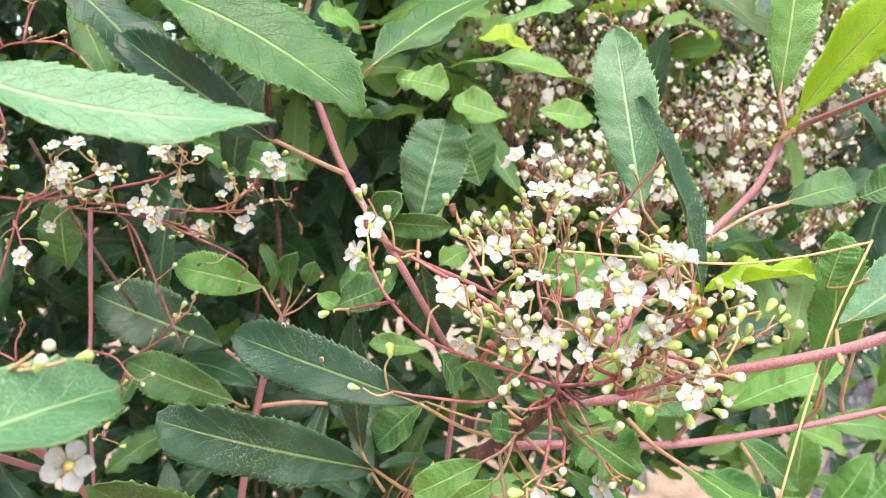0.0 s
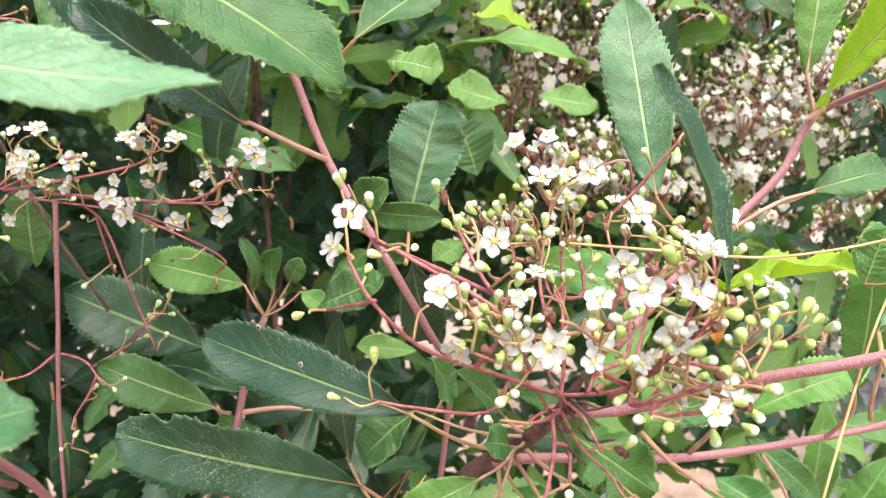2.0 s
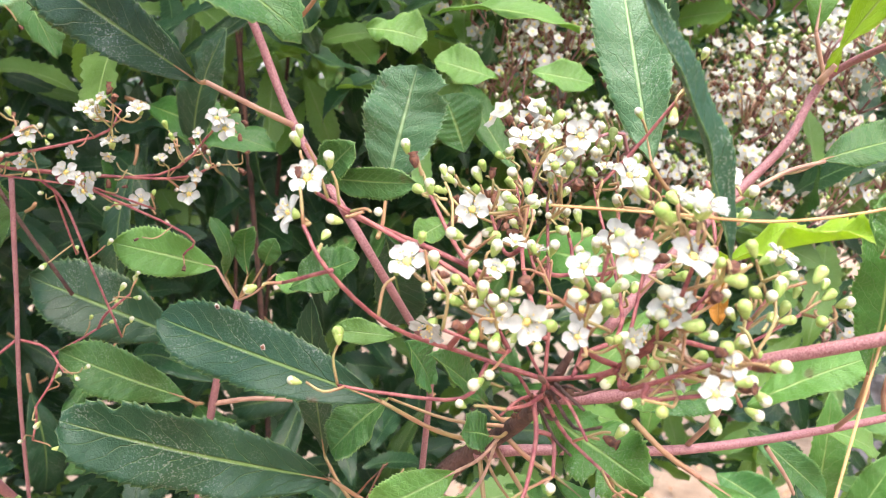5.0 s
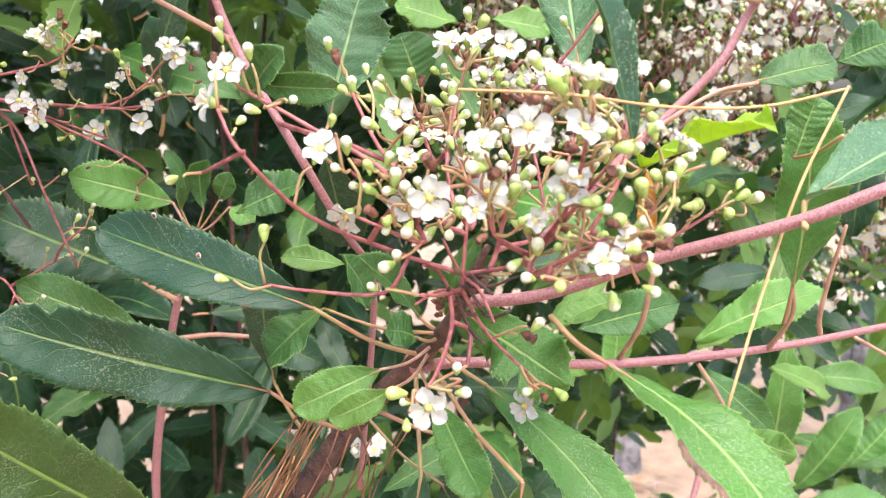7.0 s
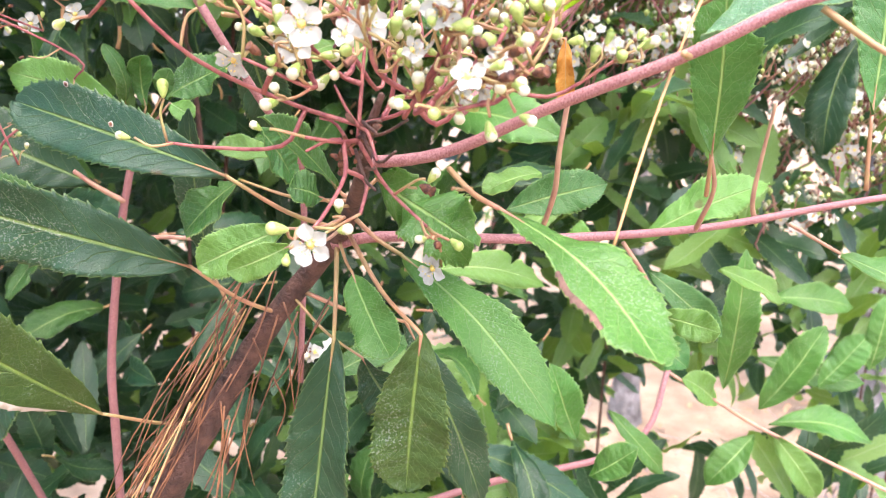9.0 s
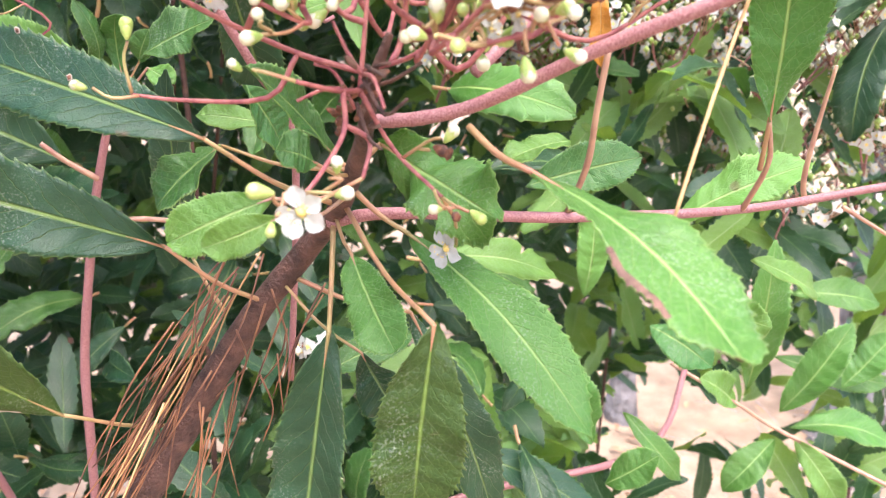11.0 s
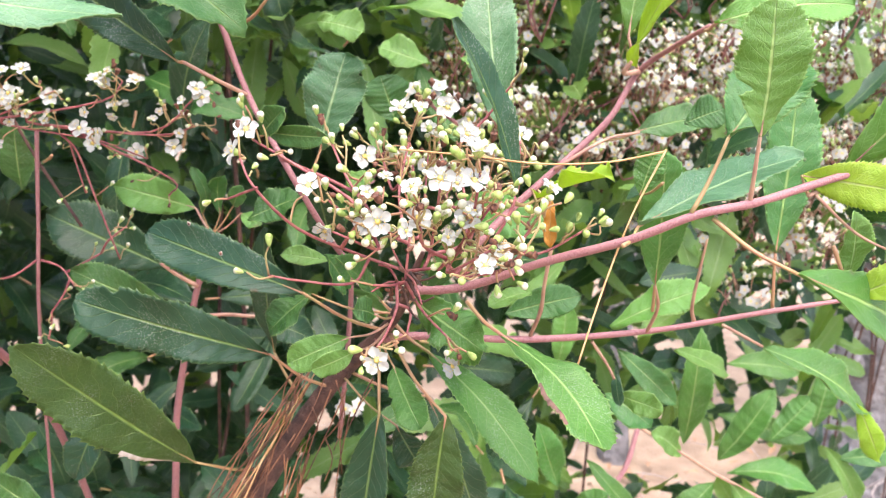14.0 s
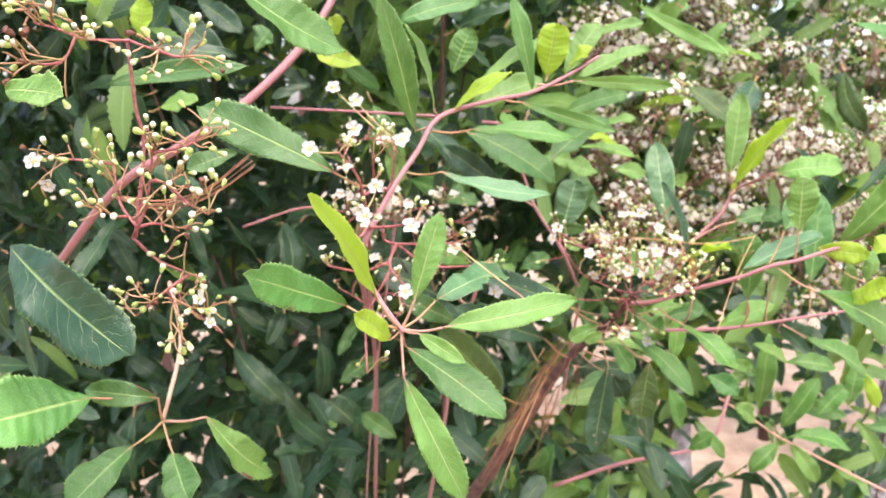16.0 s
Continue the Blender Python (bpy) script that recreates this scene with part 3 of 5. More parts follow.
for k in range(30):
    g = Geo()
    a = scales.uniform(0, 2 * pi)
    out = np.array((cos(a), 0.8 * sin(a) - 0.35, scales.gauss(0.1, 0.3)))
    spot = joint + upward * scales.uniform(-0.016, 0.006) + out * scales.uniform(0.0012, 0.0028)
    blade(g, spot, spot + unit(out + upward * 0.8) * scales.uniform(0.0018, 0.004), scales.uniform(0.001, 0.0018), DRY if k % 3 else SCORCH, along=6, across=1, teeth=0, thick=0.0001, seed=k, hint=(0, -1, 0.3))
    part("bud_scale", g, main, origin=tuple(spot))
for k in range(9):
    g = Geo()
    a = scales.uniform(0, 2 * pi)
    out = unit((cos(a), -0.5 + 0.5 * sin(a), scales.gauss(0.3, 0.5)))
    spot = joint + upward * scales.uniform(-0.012, 0.01)
    end = spot + out * scales.uniform(0.008, 0.018)
    tube(g, [spot, (spot + end) / 2 + np.array((0, 0, scales.gauss(0, 0.002))), end], 0.00045, 0.0003, STALK if k % 2 else STEM_BROWN, 5, 3)
    part("dry_stalk", g, main, origin=tuple(spot))
FACE = (0.0, -0.8, 0.35)
cluster(main, HUB, rays, 11, each=5, open_share=0.08, spread=0.013, rad=0.00066, dry=0.15, green=0.25, label="red stalks crowded with white buds and blossoms", flowers=[
    ((0.0183, 0.1982, 1.1435), (0.1, -0.9, 0.3)), ((0.0017, 0.1953, 1.1547), (-0.1, -0.8, 0.6)), ((0.0499, 0.1716, 1.1681), (0.2, -0.3, 0.9)), ((0.0336, 0.1877, 1.1472), (0.2, -0.8, 0.4)), ((0.0228, 0.1816, 1.1073), (-0.1, -0.95, 0.0)),
    ((-0.0182, 0.2050, 1.1696), (-0.1, -0.8, 0.5)), ((-0.0211, 0.2000, 1.1634), (-0.6, -0.4, 0.3)), ((0.0448, 0.2198, 1.0925), (-0.5, -0.5, 0.0)),
    ((0.0229, 0.1800, 1.1472), (0.3, -0.7, 0.0)), ((0.0396, 0.1750, 1.1600), FACE), ((0.0262, 0.2250, 1.1760), (0, -0.4, 0.9)), ((0.0409, 0.2400, 1.1761), FACE),
    ((0.0473, 0.2150, 1.1690), (0.3, -0.6, 0.5)), ((0.0485, 0.1720, 1.1601), (0.2, -0.6, 0.6)), ((0.0058, 0.2000, 1.1406), (-0.4, -0.5, -0.4)), ((0.0475, 0.1800, 1.1492), FACE), ((0.0149, 0.2250, 1.1605), FACE), ((0.0458, 0.2200, 1.1552), FACE)])

leaf(main, "dark", (-0.0067, 0.2349, 1.1119), (-0.0645, 0.2489, 1.1293), 0.0175, (0.0205, 0.2480, 1.0953), turn=-15, bend=0.05, label="dark green leaf with a small hole", wave=0.06, blunt=1.1, spots=((0.51, 0.2), (0.72, 0.85)))
leaf(main, "dark", (-0.0215, 0.2485, 1.0849), (-0.083, 0.2288, 1.1096), 0.0205, (-0.0022, 0.2660, 1.0660), turn=-30, bend=0.04, blunt=1.5, bites=1, wave=0.1)
leaf(main, "olive", (-0.0506, 0.2500, 1.0408), (-0.0926, 0.2050, 1.1006), 0.023, (-0.0238, 0.2830, 1.0244), turn=-15, bend=0.05, blunt=0.8, label="olive leaf with a torn greyish edge", scorch=((0.1, 0.36, -1),), burn=RIM)
leaf(main, "mid", (-0.0054, 0.2434, 1.1096), (-0.0207, 0.2423, 1.0956), 0.0125, (0.0253, 0.2330, 1.1062), turn=15, bend=0.06, blunt=1, bites=1)
leaf(main, "light", (0.0112, 0.2150, 1.1031), (-0.0081, 0.2120, 1.0949), 0.0105, (0.0232, 0.2400, 1.1014), turn=-20, bend=0.08, blunt=0.6)
leaf(main, "light", (0.0141, 0.2080, 1.1009), (0.0010, 0.2030, 1.0961), 0.0075, (0.0220, 0.2430, 1.0983), turn=-40, bend=0.05, blunt=0.6)
leaf(main, "fresh", (0.0309, 0.2319, 1.1119), (0.0542, 0.214, 1.1), 0.0175, (0.0258, 0.2310, 1.1077), turn=15, bend=-0.04, wave=0.3, fold=0.1, bites=4, curl=0.2, label="crinkled glossy green leaf with chewed holes")
leaf(main, "mid", (0.019, 0.2452, 1.1074), (0.0055, 0.2225, 1.1276), 0.0095, (0.0257, 0.2310, 1.1071), turn=-35, bend=0.04, fold=0.45, hint=(0, -0.5, 0.8))
leaf(main, "mid", (0.0192, 0.2200, 1.1092), (0.0126, 0.2150, 1.1125), 0.009, (0.0247, 0.2350, 1.1047), turn=0, bend=0.1)
leaf(main, "fresh", (0.0367, 0.2362, 1.0915), (0.0726, 0.2014, 1.0606), 0.0145, (0.0234, 0.2400, 1.1014), turn=-8, bend=0.06, fold=0.15, sway=-0.03)
leaf(main, "fresh", (0.0585, 0.193, 1.1122), (0.0826, 0.16, 1.0885), 0.0165, (0.0486, 0.2080, 1.1179), turn=-25, bend=0.04, fold=0.14, wave=0.09, sway=-0.1, blunt=2.0, droop=-0.1, scorch=((0.42, 0.72, 1), (0.9, 0.97, 1)), label="broad drooping leaf with a browned wavy edge")
leaf(main, "dark", (0.0203, 0.2240, 1.0728), (0.0117, 0.2240, 1.0118), 0.0185, (0.0179, 0.2520, 1.0911), turn=10, bend=0.0, fold=0.3, label="pointed dark leaf with pinholes hanging down", spots=((0.72, -0.5), (0.8, 0.15), (0.88, -0.2)))
leaf(main, "olive", (0.0427, 0.2000, 1.0833), (0.0390, 0.2020, 1.0450), 0.0175, (0.0216, 0.2460, 1.0957), turn=0, bend=0.03, fold=0.1, blunt=0.6, label="dull dusty leaf with a dried tip")
leaf(main, "fresh", (0.0246, 0.2300, 1.0885), (0.0348, 0.2160, 1.0716), 0.0115, (0.0188, 0.2500, 1.0922), turn=20, bend=0.05, wave=0.1, blunt=0.8, bites=1)
leaf(main, "dark", (0.0255, 0.2400, 1.0622), (0.0340, 0.2400, 1.0467), 0.013, (0.0028, 0.2640, 1.0720), turn=30, bend=0.03)
leaf(main, "dark", (0.0360, 0.2600, 1.0657), (0.0600, 0.2700, 0.9989), 0.0150, (0.0057, 0.2640, 1.0736), turn=-20)
leaf(main, "mid", (-0.0017, 0.2500, 1.1227), (0.0048, 0.2600, 1.1074), 0.012, turn=-30)
leaf(main, "dark", (-0.0311, 0.3000, 1.0684), (-0.0322, 0.2900, 1.1244), 0.0125, (-0.0226, 0.3000, 1.0522), turn=-15)
leaf(main, "mid", (0.0061, 0.2900, 1.0343), (0.0342, 0.3100, 1.0422), 0.011, turn=0)
leaf(main, "light", (0.0731, 0.2500, 1.1108), (0.0573, 0.2450, 1.1061), 0.009, turn=30)
leaf(main, "mid", (0.0648, 0.2680, 1.0971), (0.0942, 0.2700, 1.1047), 0.013, turn=10, bend=0.05)

# ---------------------------------------------------------------- the branch that runs off from the cluster
right = thing("leafy_branch", (0.0455, 0.2060, 1.1195), "red-brown leafy twig growing out of the flower cluster", "branch")
shoot(right, [(0.0285, 0.2250, 1.1170), (0.0400, 0.2200, 1.1183), (0.0520, 0.2150, 1.1220), (0.0713, 0.2034, 1.1321), (0.0929, 0.1896, 1.1420), (0.1093, 0.1820, 1.1509), (0.1245, 0.1810, 1.1548), (0.1401, 0.1850, 1.1592), (0.1520, 0.1870, 1.1628)], 0.0015, 0.0011, STEM_RED, "reddish twig with fine fuzz", "stem")
leaf(right, "light", (0.1207, 0.1720, 1.1731), (0.1192, 0.1660, 1.2061), 0.018, (0.1233, 0.1820, 1.1538), turn=0, bend=0.03, blunt=1.2, bites=1, fold=0.12, label="upright notched green leaf")
leaf(right, "mid", (0.1174, 0.1860, 1.1717), (0.1390, 0.2000, 1.1939), 0.022, (0.1079, 0.1820, 1.1514), turn=-15, bend=0.04)
leaf(right, "glaucous_sheen", (0.0983, 0.2015, 1.1439), (0.1593, 0.235, 1.1631), 0.0185, (0.0896, 0.1800, 1.1423), turn=-30, bend=0.04, label="blue-green leaf lying behind the twig")
leaf(right, "young", (0.1387, 0.1870, 1.1619), (0.1664, 0.1800, 1.1583), 0.013, (0.1401, 0.1850, 1.1571), turn=35, bend=-0.1, fold=0.6, wave=0.1, curl=0.4, label="curled yellow-green young leaf")
leaf(right, "light", (0.1575, 0.2000, 1.1625), (0.1952, 0.1600, 1.2244), 0.0215, (0.1408, 0.1860, 1.1565), turn=-10, bend=0.03, fold=0.15, label="large pale green leaf with toothed edge")
leaf(right, "fresh", (0.1336, 0.1720, 1.1377), (0.2364, 0.2620, 1.0790), 0.028, (0.1138, 0.1820, 1.1501), turn=8, bend=0.05, wave=0.1, fold=0.1, label="dull green leaf streaked with pale dust")
leaf(right, "young", (0.1628, 0.1980, 1.1254), (0.1843, 0.1820, 1.1409), 0.0145, (0.1535, 0.1950, 1.1408), turn=-10, bend=0.03, fold=0.3)
leaf(right, "young", (0.1957, 0.2200, 1.1205), (0.2203, 0.2000, 1.1302), 0.008, turn=-30, fold=0.4)
leaf(right, "light", (0.1742, 0.2000, 1.1382), (0.1771, 0.2000, 1.1583), 0.011, (0.1428, 0.1860, 1.1566), turn=20, bend=0.15, curl=0.5)
leaf(right, "light", (0.1708, 0.2200, 1.1243), (0.1686, 0.2150, 1.1480), 0.011, turn=10)
leaf(right, "mid", (0.1633, 0.2600, 1.1252), (0.1712, 0.2750, 1.1884), 0.02, (0.1643, 0.2600, 1.1046), turn=0, bend=0.02)
leaf(right, "young", (0.1909, 0.2300, 1.1516), (0.2031, 0.2300, 1.1622), 0.014, turn=-20)

# ---------------------------------------------------------------- forked twig rising behind the cluster
fork = thing("forked_twig", (0.0604, 0.2550, 1.1351), "pinkish red twig forking upward with young leaves", "twig")
shoot(fork, [(0.0507, 0.2500, 1.1258), (0.0679, 0.2600, 1.1419), (0.0887, 0.2660, 1.1605), (0.1009, 0.2670, 1.1734), (0.1100, 0.2678, 1.1896), (0.1175, 0.2450, 1.1986), (0.1237, 0.2320, 1.2040)], 0.00160, 0.00076, STEM_RED, "pinkish red twig skin", "stem")
shoot(fork, [(0.1100, 0.2678, 1.1896), (0.1010, 0.2500, 1.1888), (0.1024, 0.2460, 1.1925)], 0.00106, 0.00068, STEM_PINK)
shoot(fork, [(0.0805, 0.2620, 1.1540), (0.0978, 0.2620, 1.1649), (0.1117, 0.2680, 1.1678)], 0.00068, 0.00053, STEM_PINK)
leaf(fork, "light", (0.1043, 0.2625, 1.2014), (0.1100, 0.2680, 1.2573), 0.0165, (0.1100, 0.2678, 1.1896), turn=0, bend=0.03, label="upright pale green leaf")
leaf(fork, "young", (0.103, 0.252, 1.1915), (0.1203, 0.188, 1.2395), 0.0205, (0.1013, 0.2520, 1.1887), turn=-12, bend=0.04, fold=0.2, label="bright yellow-green young leaf lit through")
leaf(fork, "light", (0.1231, 0.2260, 1.2040), (0.1590, 0.2110, 1.2093), 0.0175, (0.1228, 0.2350, 1.2026), turn=0, bend=0.1, fold=0.3, curl=0.1, blunt=1)
leaf(fork, "mid", (0.1111, 0.2680, 1.1681), (0.1365, 0.2750, 1.1735), 0.013, (0.0978, 0.2620, 1.1649), turn=0, bend=0.04)
leaf(fork, "dark", (0.0618, 0.1914, 1.1533), (0.042, 0.1828, 1.2011), 0.0095, turn=32, bend=0.02, fold=0.5, label="narrow dark upright leaf with a brown edge", sway=0.04)
leaf(fork, "glaucous_sheen", (0.059, 0.245, 1.169), (0.0532, 0.2677, 1.2232), 0.019, (0.0694, 0.2550, 1.1588), turn=-10, bend=0.03, fold=0.25, label="blue-green upright leaf with gall bumps")
leaf(fork, "young", (0.0702, 0.2229, 1.1483), (0.0885, 0.1945, 1.1597), 0.0135, (0.0601, 0.2000, 1.1507), turn=-35, bend=0.03, fold=0.5, wave=0.15, bites=2, label="yellow-green curled leaf with chewed edge")
leaf(fork, "fresh", (0.1151, 0.2420, 1.1165), (0.1135, 0.2350, 1.1633), 0.0165, (0.1171, 0.2500, 1.1048), turn=-5, bend=0.05, wave=0.1, blunt=0.8, bites=1, label="green leaf with netted veins and chewed side")
leaf(fork, "fresh", (0.1012, 0.2150, 1.1516), (0.1051, 0.2150, 1.1648), 0.0095, (0.1043, 0.2000, 1.1573), turn=0, blunt=0.8)
leaf(fork, "amber", (0.0782, 0.2500, 1.1452), (0.0788, 0.2480, 1.1275), 0.005, (0.0740, 0.2560, 1.1470), turn=20, fold=0.4, wave=0.2, label="small withered amber leaf")
leaf(fork, "mid", (0.1203, 0.2400, 1.1728), (0.1329, 0.2400, 1.1777), 0.012, turn=10)

# ---------------------------------------------------------------- lower twig to the right
lower = thing("lower_twig", (0.0410, 0.2400, 1.0946), "smooth pink-red twig running sideways below the flowers", "twig")
shoot(lower, [(0.0170, 0.2520, 1.0905), (0.0276, 0.2480, 1.0935), (0.0435, 0.2470, 1.0940), (0.0739, 0.2500, 1.0929), (0.1209, 0.2662, 1.0923), (0.1654, 0.2750, 1.0980), (0.2289, 0.2950, 1.1030)], 0.00167, 0.0009, STEM_RED, "smooth pink-red bark", "stem")
shoot(lower, [(0.0732, 0.2500, 1.0942), (0.0747, 0.2350, 1.1077), (0.0746, 0.2270, 1.1191), (0.0760, 0.2250, 1.1318)], 0.00076, 0.00061, STEM_PINK)
shoot(lower, [(0.1195, 0.2650, 1.0925), (0.1189, 0.2500, 1.1061), (0.1151, 0.2420, 1.1165)], 0.00076, 0.00053, STEM_PINK)
shoot(lower, [(0.0973, 0.2580, 1.0901), (0.1050, 0.2600, 1.0789), (0.1101, 0.2620, 1.0680)], 0.00068, 0.00046, STEM_PINK)
shoot(lower, [(0.1568, 0.2900, 1.0885), (0.1770, 0.2970, 1.0773)], 0.00068, 0.00053, STEM_PINK)
shoot(lower, [(0.1437, 0.2850, 1.0902), (0.1405, 0.2800, 1.0985), (0.1407, 0.2750, 1.1148), (0.1410, 0.2700, 1.1279)], 0.00091, 0.00046, STEM_PINK)
leaf(lower, "fresh", (0.1776, 0.2970, 1.0768), (0.2398, 0.3200, 1.0414), 0.022, turn=-20, bend=0.04, droop=0.05)
leaf(lower, "young", (0.2276, 0.3100, 1.0471), (0.2433, 0.3150, 1.0180), 0.011, turn=20, curl=0.3)
leaf(lower, "light", (0.1187, 0.3300, 1.0744), (0.1605, 0.3200, 1.0970), 0.018, turn=-20)
leaf(lower, "light", (0.1105, 0.2630, 1.0669), (0.1238, 0.2500, 1.0663), 0.0095, turn=20, curl=0.3, fold=0.4, wave=0.15, label="curled dry-edged pale leaf")
leaf(lower, "mid", (0.1272, 0.3500, 1.0569), (0.1553, 0.3400, 1.0330), 0.013, turn=10)
leaf(lower, "light", (0.1558, 0.3500, 1.0578), (0.1902, 0.3700, 1.0383), 0.012, turn=-10)
leaf(lower, "dark", (0.1079, 0.2620, 1.0769), (0.1089, 0.2550, 1.0658), 0.005, turn=40, curl=0.2)

# ---------------------------------------------------------------- left stem with the big folded leaves
left = thing("upright_branch", (0.0010, 0.2280, 1.1315), "red upright branch carrying broad dark leaves", "branch")
shoot(left, [(-0.0030, 0.3000, 1.0300), (0.0030, 0.2850, 1.0850), (0.0045, 0.2720, 1.1120), (-0.0012, 0.2580, 1.1270), (-0.0120, 0.2470, 1.1500), (-0.0301, 0.2594, 1.1778), (-0.0416, 0.2620, 1.2070), (-0.0515, 0.2660, 1.2209), (-0.0551, 0.2700, 1.2337), (-0.0676, 0.2850, 1.2363)], 0.0010, 0.00125, STEM_RED, "red bark with fine pale dots", "stem")
shoot(left, [(-0.0165, 0.2480, 1.1570), (-0.0060, 0.2310, 1.1555), (0.0053, 0.2145, 1.1539), (0.0180, 0.2080, 1.1490)], 0.0007, 0.0005, STALK)
shoot(left, [(-0.0472, 0.2660, 1.2135), (-0.0411, 0.2620, 1.2287), (-0.0357, 0.2600, 1.2446)], 0.00084, 0.00061, STEM_PINK)
shoot(left, [(-0.0301, 0.2594, 1.1778), (-0.0379, 0.2500, 1.1827), (-0.0485, 0.2450, 1.1888)], 0.00084, 0.00061, STEM_PINK)
leaf(left, "mid", (-0.0211, 0.2500, 1.2100), (0.0236, 0.3000, 1.2393), 0.023, (-0.0321, 0.2620, 1.2028), turn=-20, bend=0.05, fold=0.2, label="broad smooth green leaf")
leaf(left, "mid", (-0.0786, 0.2350, 1.2297), (-0.0202, 0.2160, 1.1978), 0.026, (-0.0500, 0.2680, 1.2218), turn=-8, bend=0.08, fold=0.35, curl=0.15, wave=0.08, bites=1, label="large dark leaf with a curled damaged tip")
leaf(left, "dark", (-0.1158, 0.2600, 1.2384), (-0.0780, 0.2500, 1.2007), 0.021, turn=-25, bend=0.04)
leaf(left, "dark", (-0.0497, 0.2450, 1.1887), (-0.0949, 0.2500, 1.2198), 0.017, (-0.0485, 0.2450, 1.1888), turn=-30, bend=0.06)
leaf(left, "glaucous_sheen", (-0.0084, 0.2841, 1.1567), (0.0008, 0.2898, 1.1941), 0.0225, (-0.0078, 0.2450, 1.1510), turn=5, bend=0.06, wave=0.16, fold=0.15, blunt=1.3, bites=1, label="blunt wavy blue-green leaf")
leaf(left, "mid", (-0.0194, 0.2380, 1.1665), (0.0025, 0.2300, 1.1660), 0.008, (-0.0223, 0.2430, 1.1649), turn=50, bend=0.05, fold=0.4)
leaf(left, "mid", (-0.0212, 0.2400, 1.1654), (-0.0116, 0.2300, 1.1747), 0.009, turn=30, fold=0.5, bites=1)
leaf(left, "dark", (-0.0070, 0.2600, 1.1489), (-0.0028, 0.2800, 1.1189), 0.014, turn=0)
leaf(left, "young", (0.0139, 0.3300, 1.2241), (0.0342, 0.3400, 1.2210), 0.016, turn=-20, label="yellow leaf behind the green ones")
leaf(left, "light", (0.0038, 0.3600, 1.2155), (0.0557, 0.3400, 1.2069), 0.018, turn=-30, bend=0.08)
leaf(left, "light", (0.0234, 0.3700, 1.2314), (0.0545, 0.3600, 1.2397), 0.012, turn=-20)
leaf(left, "light", (-0.0195, 0.3500, 1.2094), (0.0025, 0.3450, 1.2048), 0.016, turn=0, wave=0.12)
leaf(left, "mid", (-0.0455, 0.2400, 1.2164), (-0.0738, 0.2300, 1.2223), 0.012, turn=20, bend=0.1, wave=0.12)

# ---------------------------------------------------------------- cluster on the left
lhub = (-0.1855, 0.3150, 1.1675)
spray = thing("flower_spray", lhub, "loose spray of white blossoms on thin red stalks", "flower spray")
cluster(spray, lhub, [
    ((-0.1556, 0.3120, 1.1643), (-0.1413, 0.3100, 1.1746)), ((-0.1528, 0.3120, 1.1638), (-0.1229, 0.3100, 1.1764)), ((-0.1470, 0.3120, 1.1645), (-0.1034, 0.3100, 1.1727), (-0.0962, 0.3150, 1.1810)),
    ((-0.1342, 0.3150, 1.1623), (-0.0864, 0.3180, 1.1598), (-0.0659, 0.3180, 1.1760)), ((-0.1284, 0.3150, 1.1619), (-0.0836, 0.3180, 1.1585), (-0.0662, 0.3180, 1.1632)),
    ((-0.1457, 0.3150, 1.1614), (-0.1115, 0.3150, 1.1566)), (3, (-0.1171, 0.3150, 1.1593), (-0.0889, 0.3200, 1.1480)), (3, (-0.1171, 0.3150, 1.1593), (-0.0789, 0.3200, 1.1395), (-0.0811, 0.3220, 1.1318)),
    (3, (-0.1586, 0.3120, 1.1628), (-0.1715, 0.3100, 1.1269)), (3, (-0.1619, 0.3120, 1.1556), (-0.1553, 0.3050, 1.1410)), ((-0.1723, 0.3120, 1.1695), (-0.1680, 0.3050, 1.1810)), (3, (-0.1194, 0.3200, 1.1501), (-0.1116, 0.3200, 1.1268), (-0.1054, 0.3250, 1.1018)),
    (3, (-0.1222, 0.3200, 1.1529), (-0.1191, 0.3250, 1.1317)), ((-0.1721, 0.3120, 1.1723), (-0.1591, 0.3050, 1.1881)),
], 5, each=7, open_share=0.3, spread=0.012, size=0.8, rad=0.00066, dry=0.2, label="thin red stalks with small white blossoms", flowers=[
    ((-0.1249, 0.3100, 1.1738), FACE), ((-0.1100, 0.3140, 1.1548), FACE), ((-0.0957, 0.3255, 1.1504), FACE), ((-0.0767, 0.3180, 1.1534), FACE), ((-0.0645, 0.3120, 1.1786), (0.3, -0.6, 0.6)), ((-0.1399, 0.3050, 1.1752), FACE), ((-0.1540, 0.3000, 1.1442), FACE), ((-0.1159, 0.3150, 1.1610), FACE), ((-0.1334, 0.3050, 1.1850), (0, -0.5, 0.8)), ((-0.1054, 0.3100, 1.1817), (0, -0.5, 0.8)), ((-0.0893, 0.3120, 1.1815), (0, -0.5, 0.8)), ((-0.0621, 0.3120, 1.1752), FACE), ((-0.0981, 0.3100, 1.1712), (0, -0.3, 0.9))])
shoot(spray, [(-0.1355, 0.3180, 1.1600), (-0.1412, 0.3250, 1.1191), (-0.1520, 0.3400, 1.0517), (-0.1700, 0.3800, 0.9000), (-0.1900, 0.4500, 0.6000)], 0.00091, 0.00061, STEM_RED, "thin dark red stalk", "stem")
shoot(spray, [(-0.1626, 0.3300, 1.1859), (-0.1462, 0.3350, 1.1477), (-0.1285, 0.3400, 1.1136)], 0.00084, 0.00068, STEM_BROWN)
shoot(spray, [(-0.1855, 0.3150, 1.1675), (-0.2114, 0.3200, 1.1679), (-0.2608, 0.3300, 1.1512)], 0.00084, 0.00106, STEM_RED)
low_hub = (-0.1452, 0.3300, 1.0996)
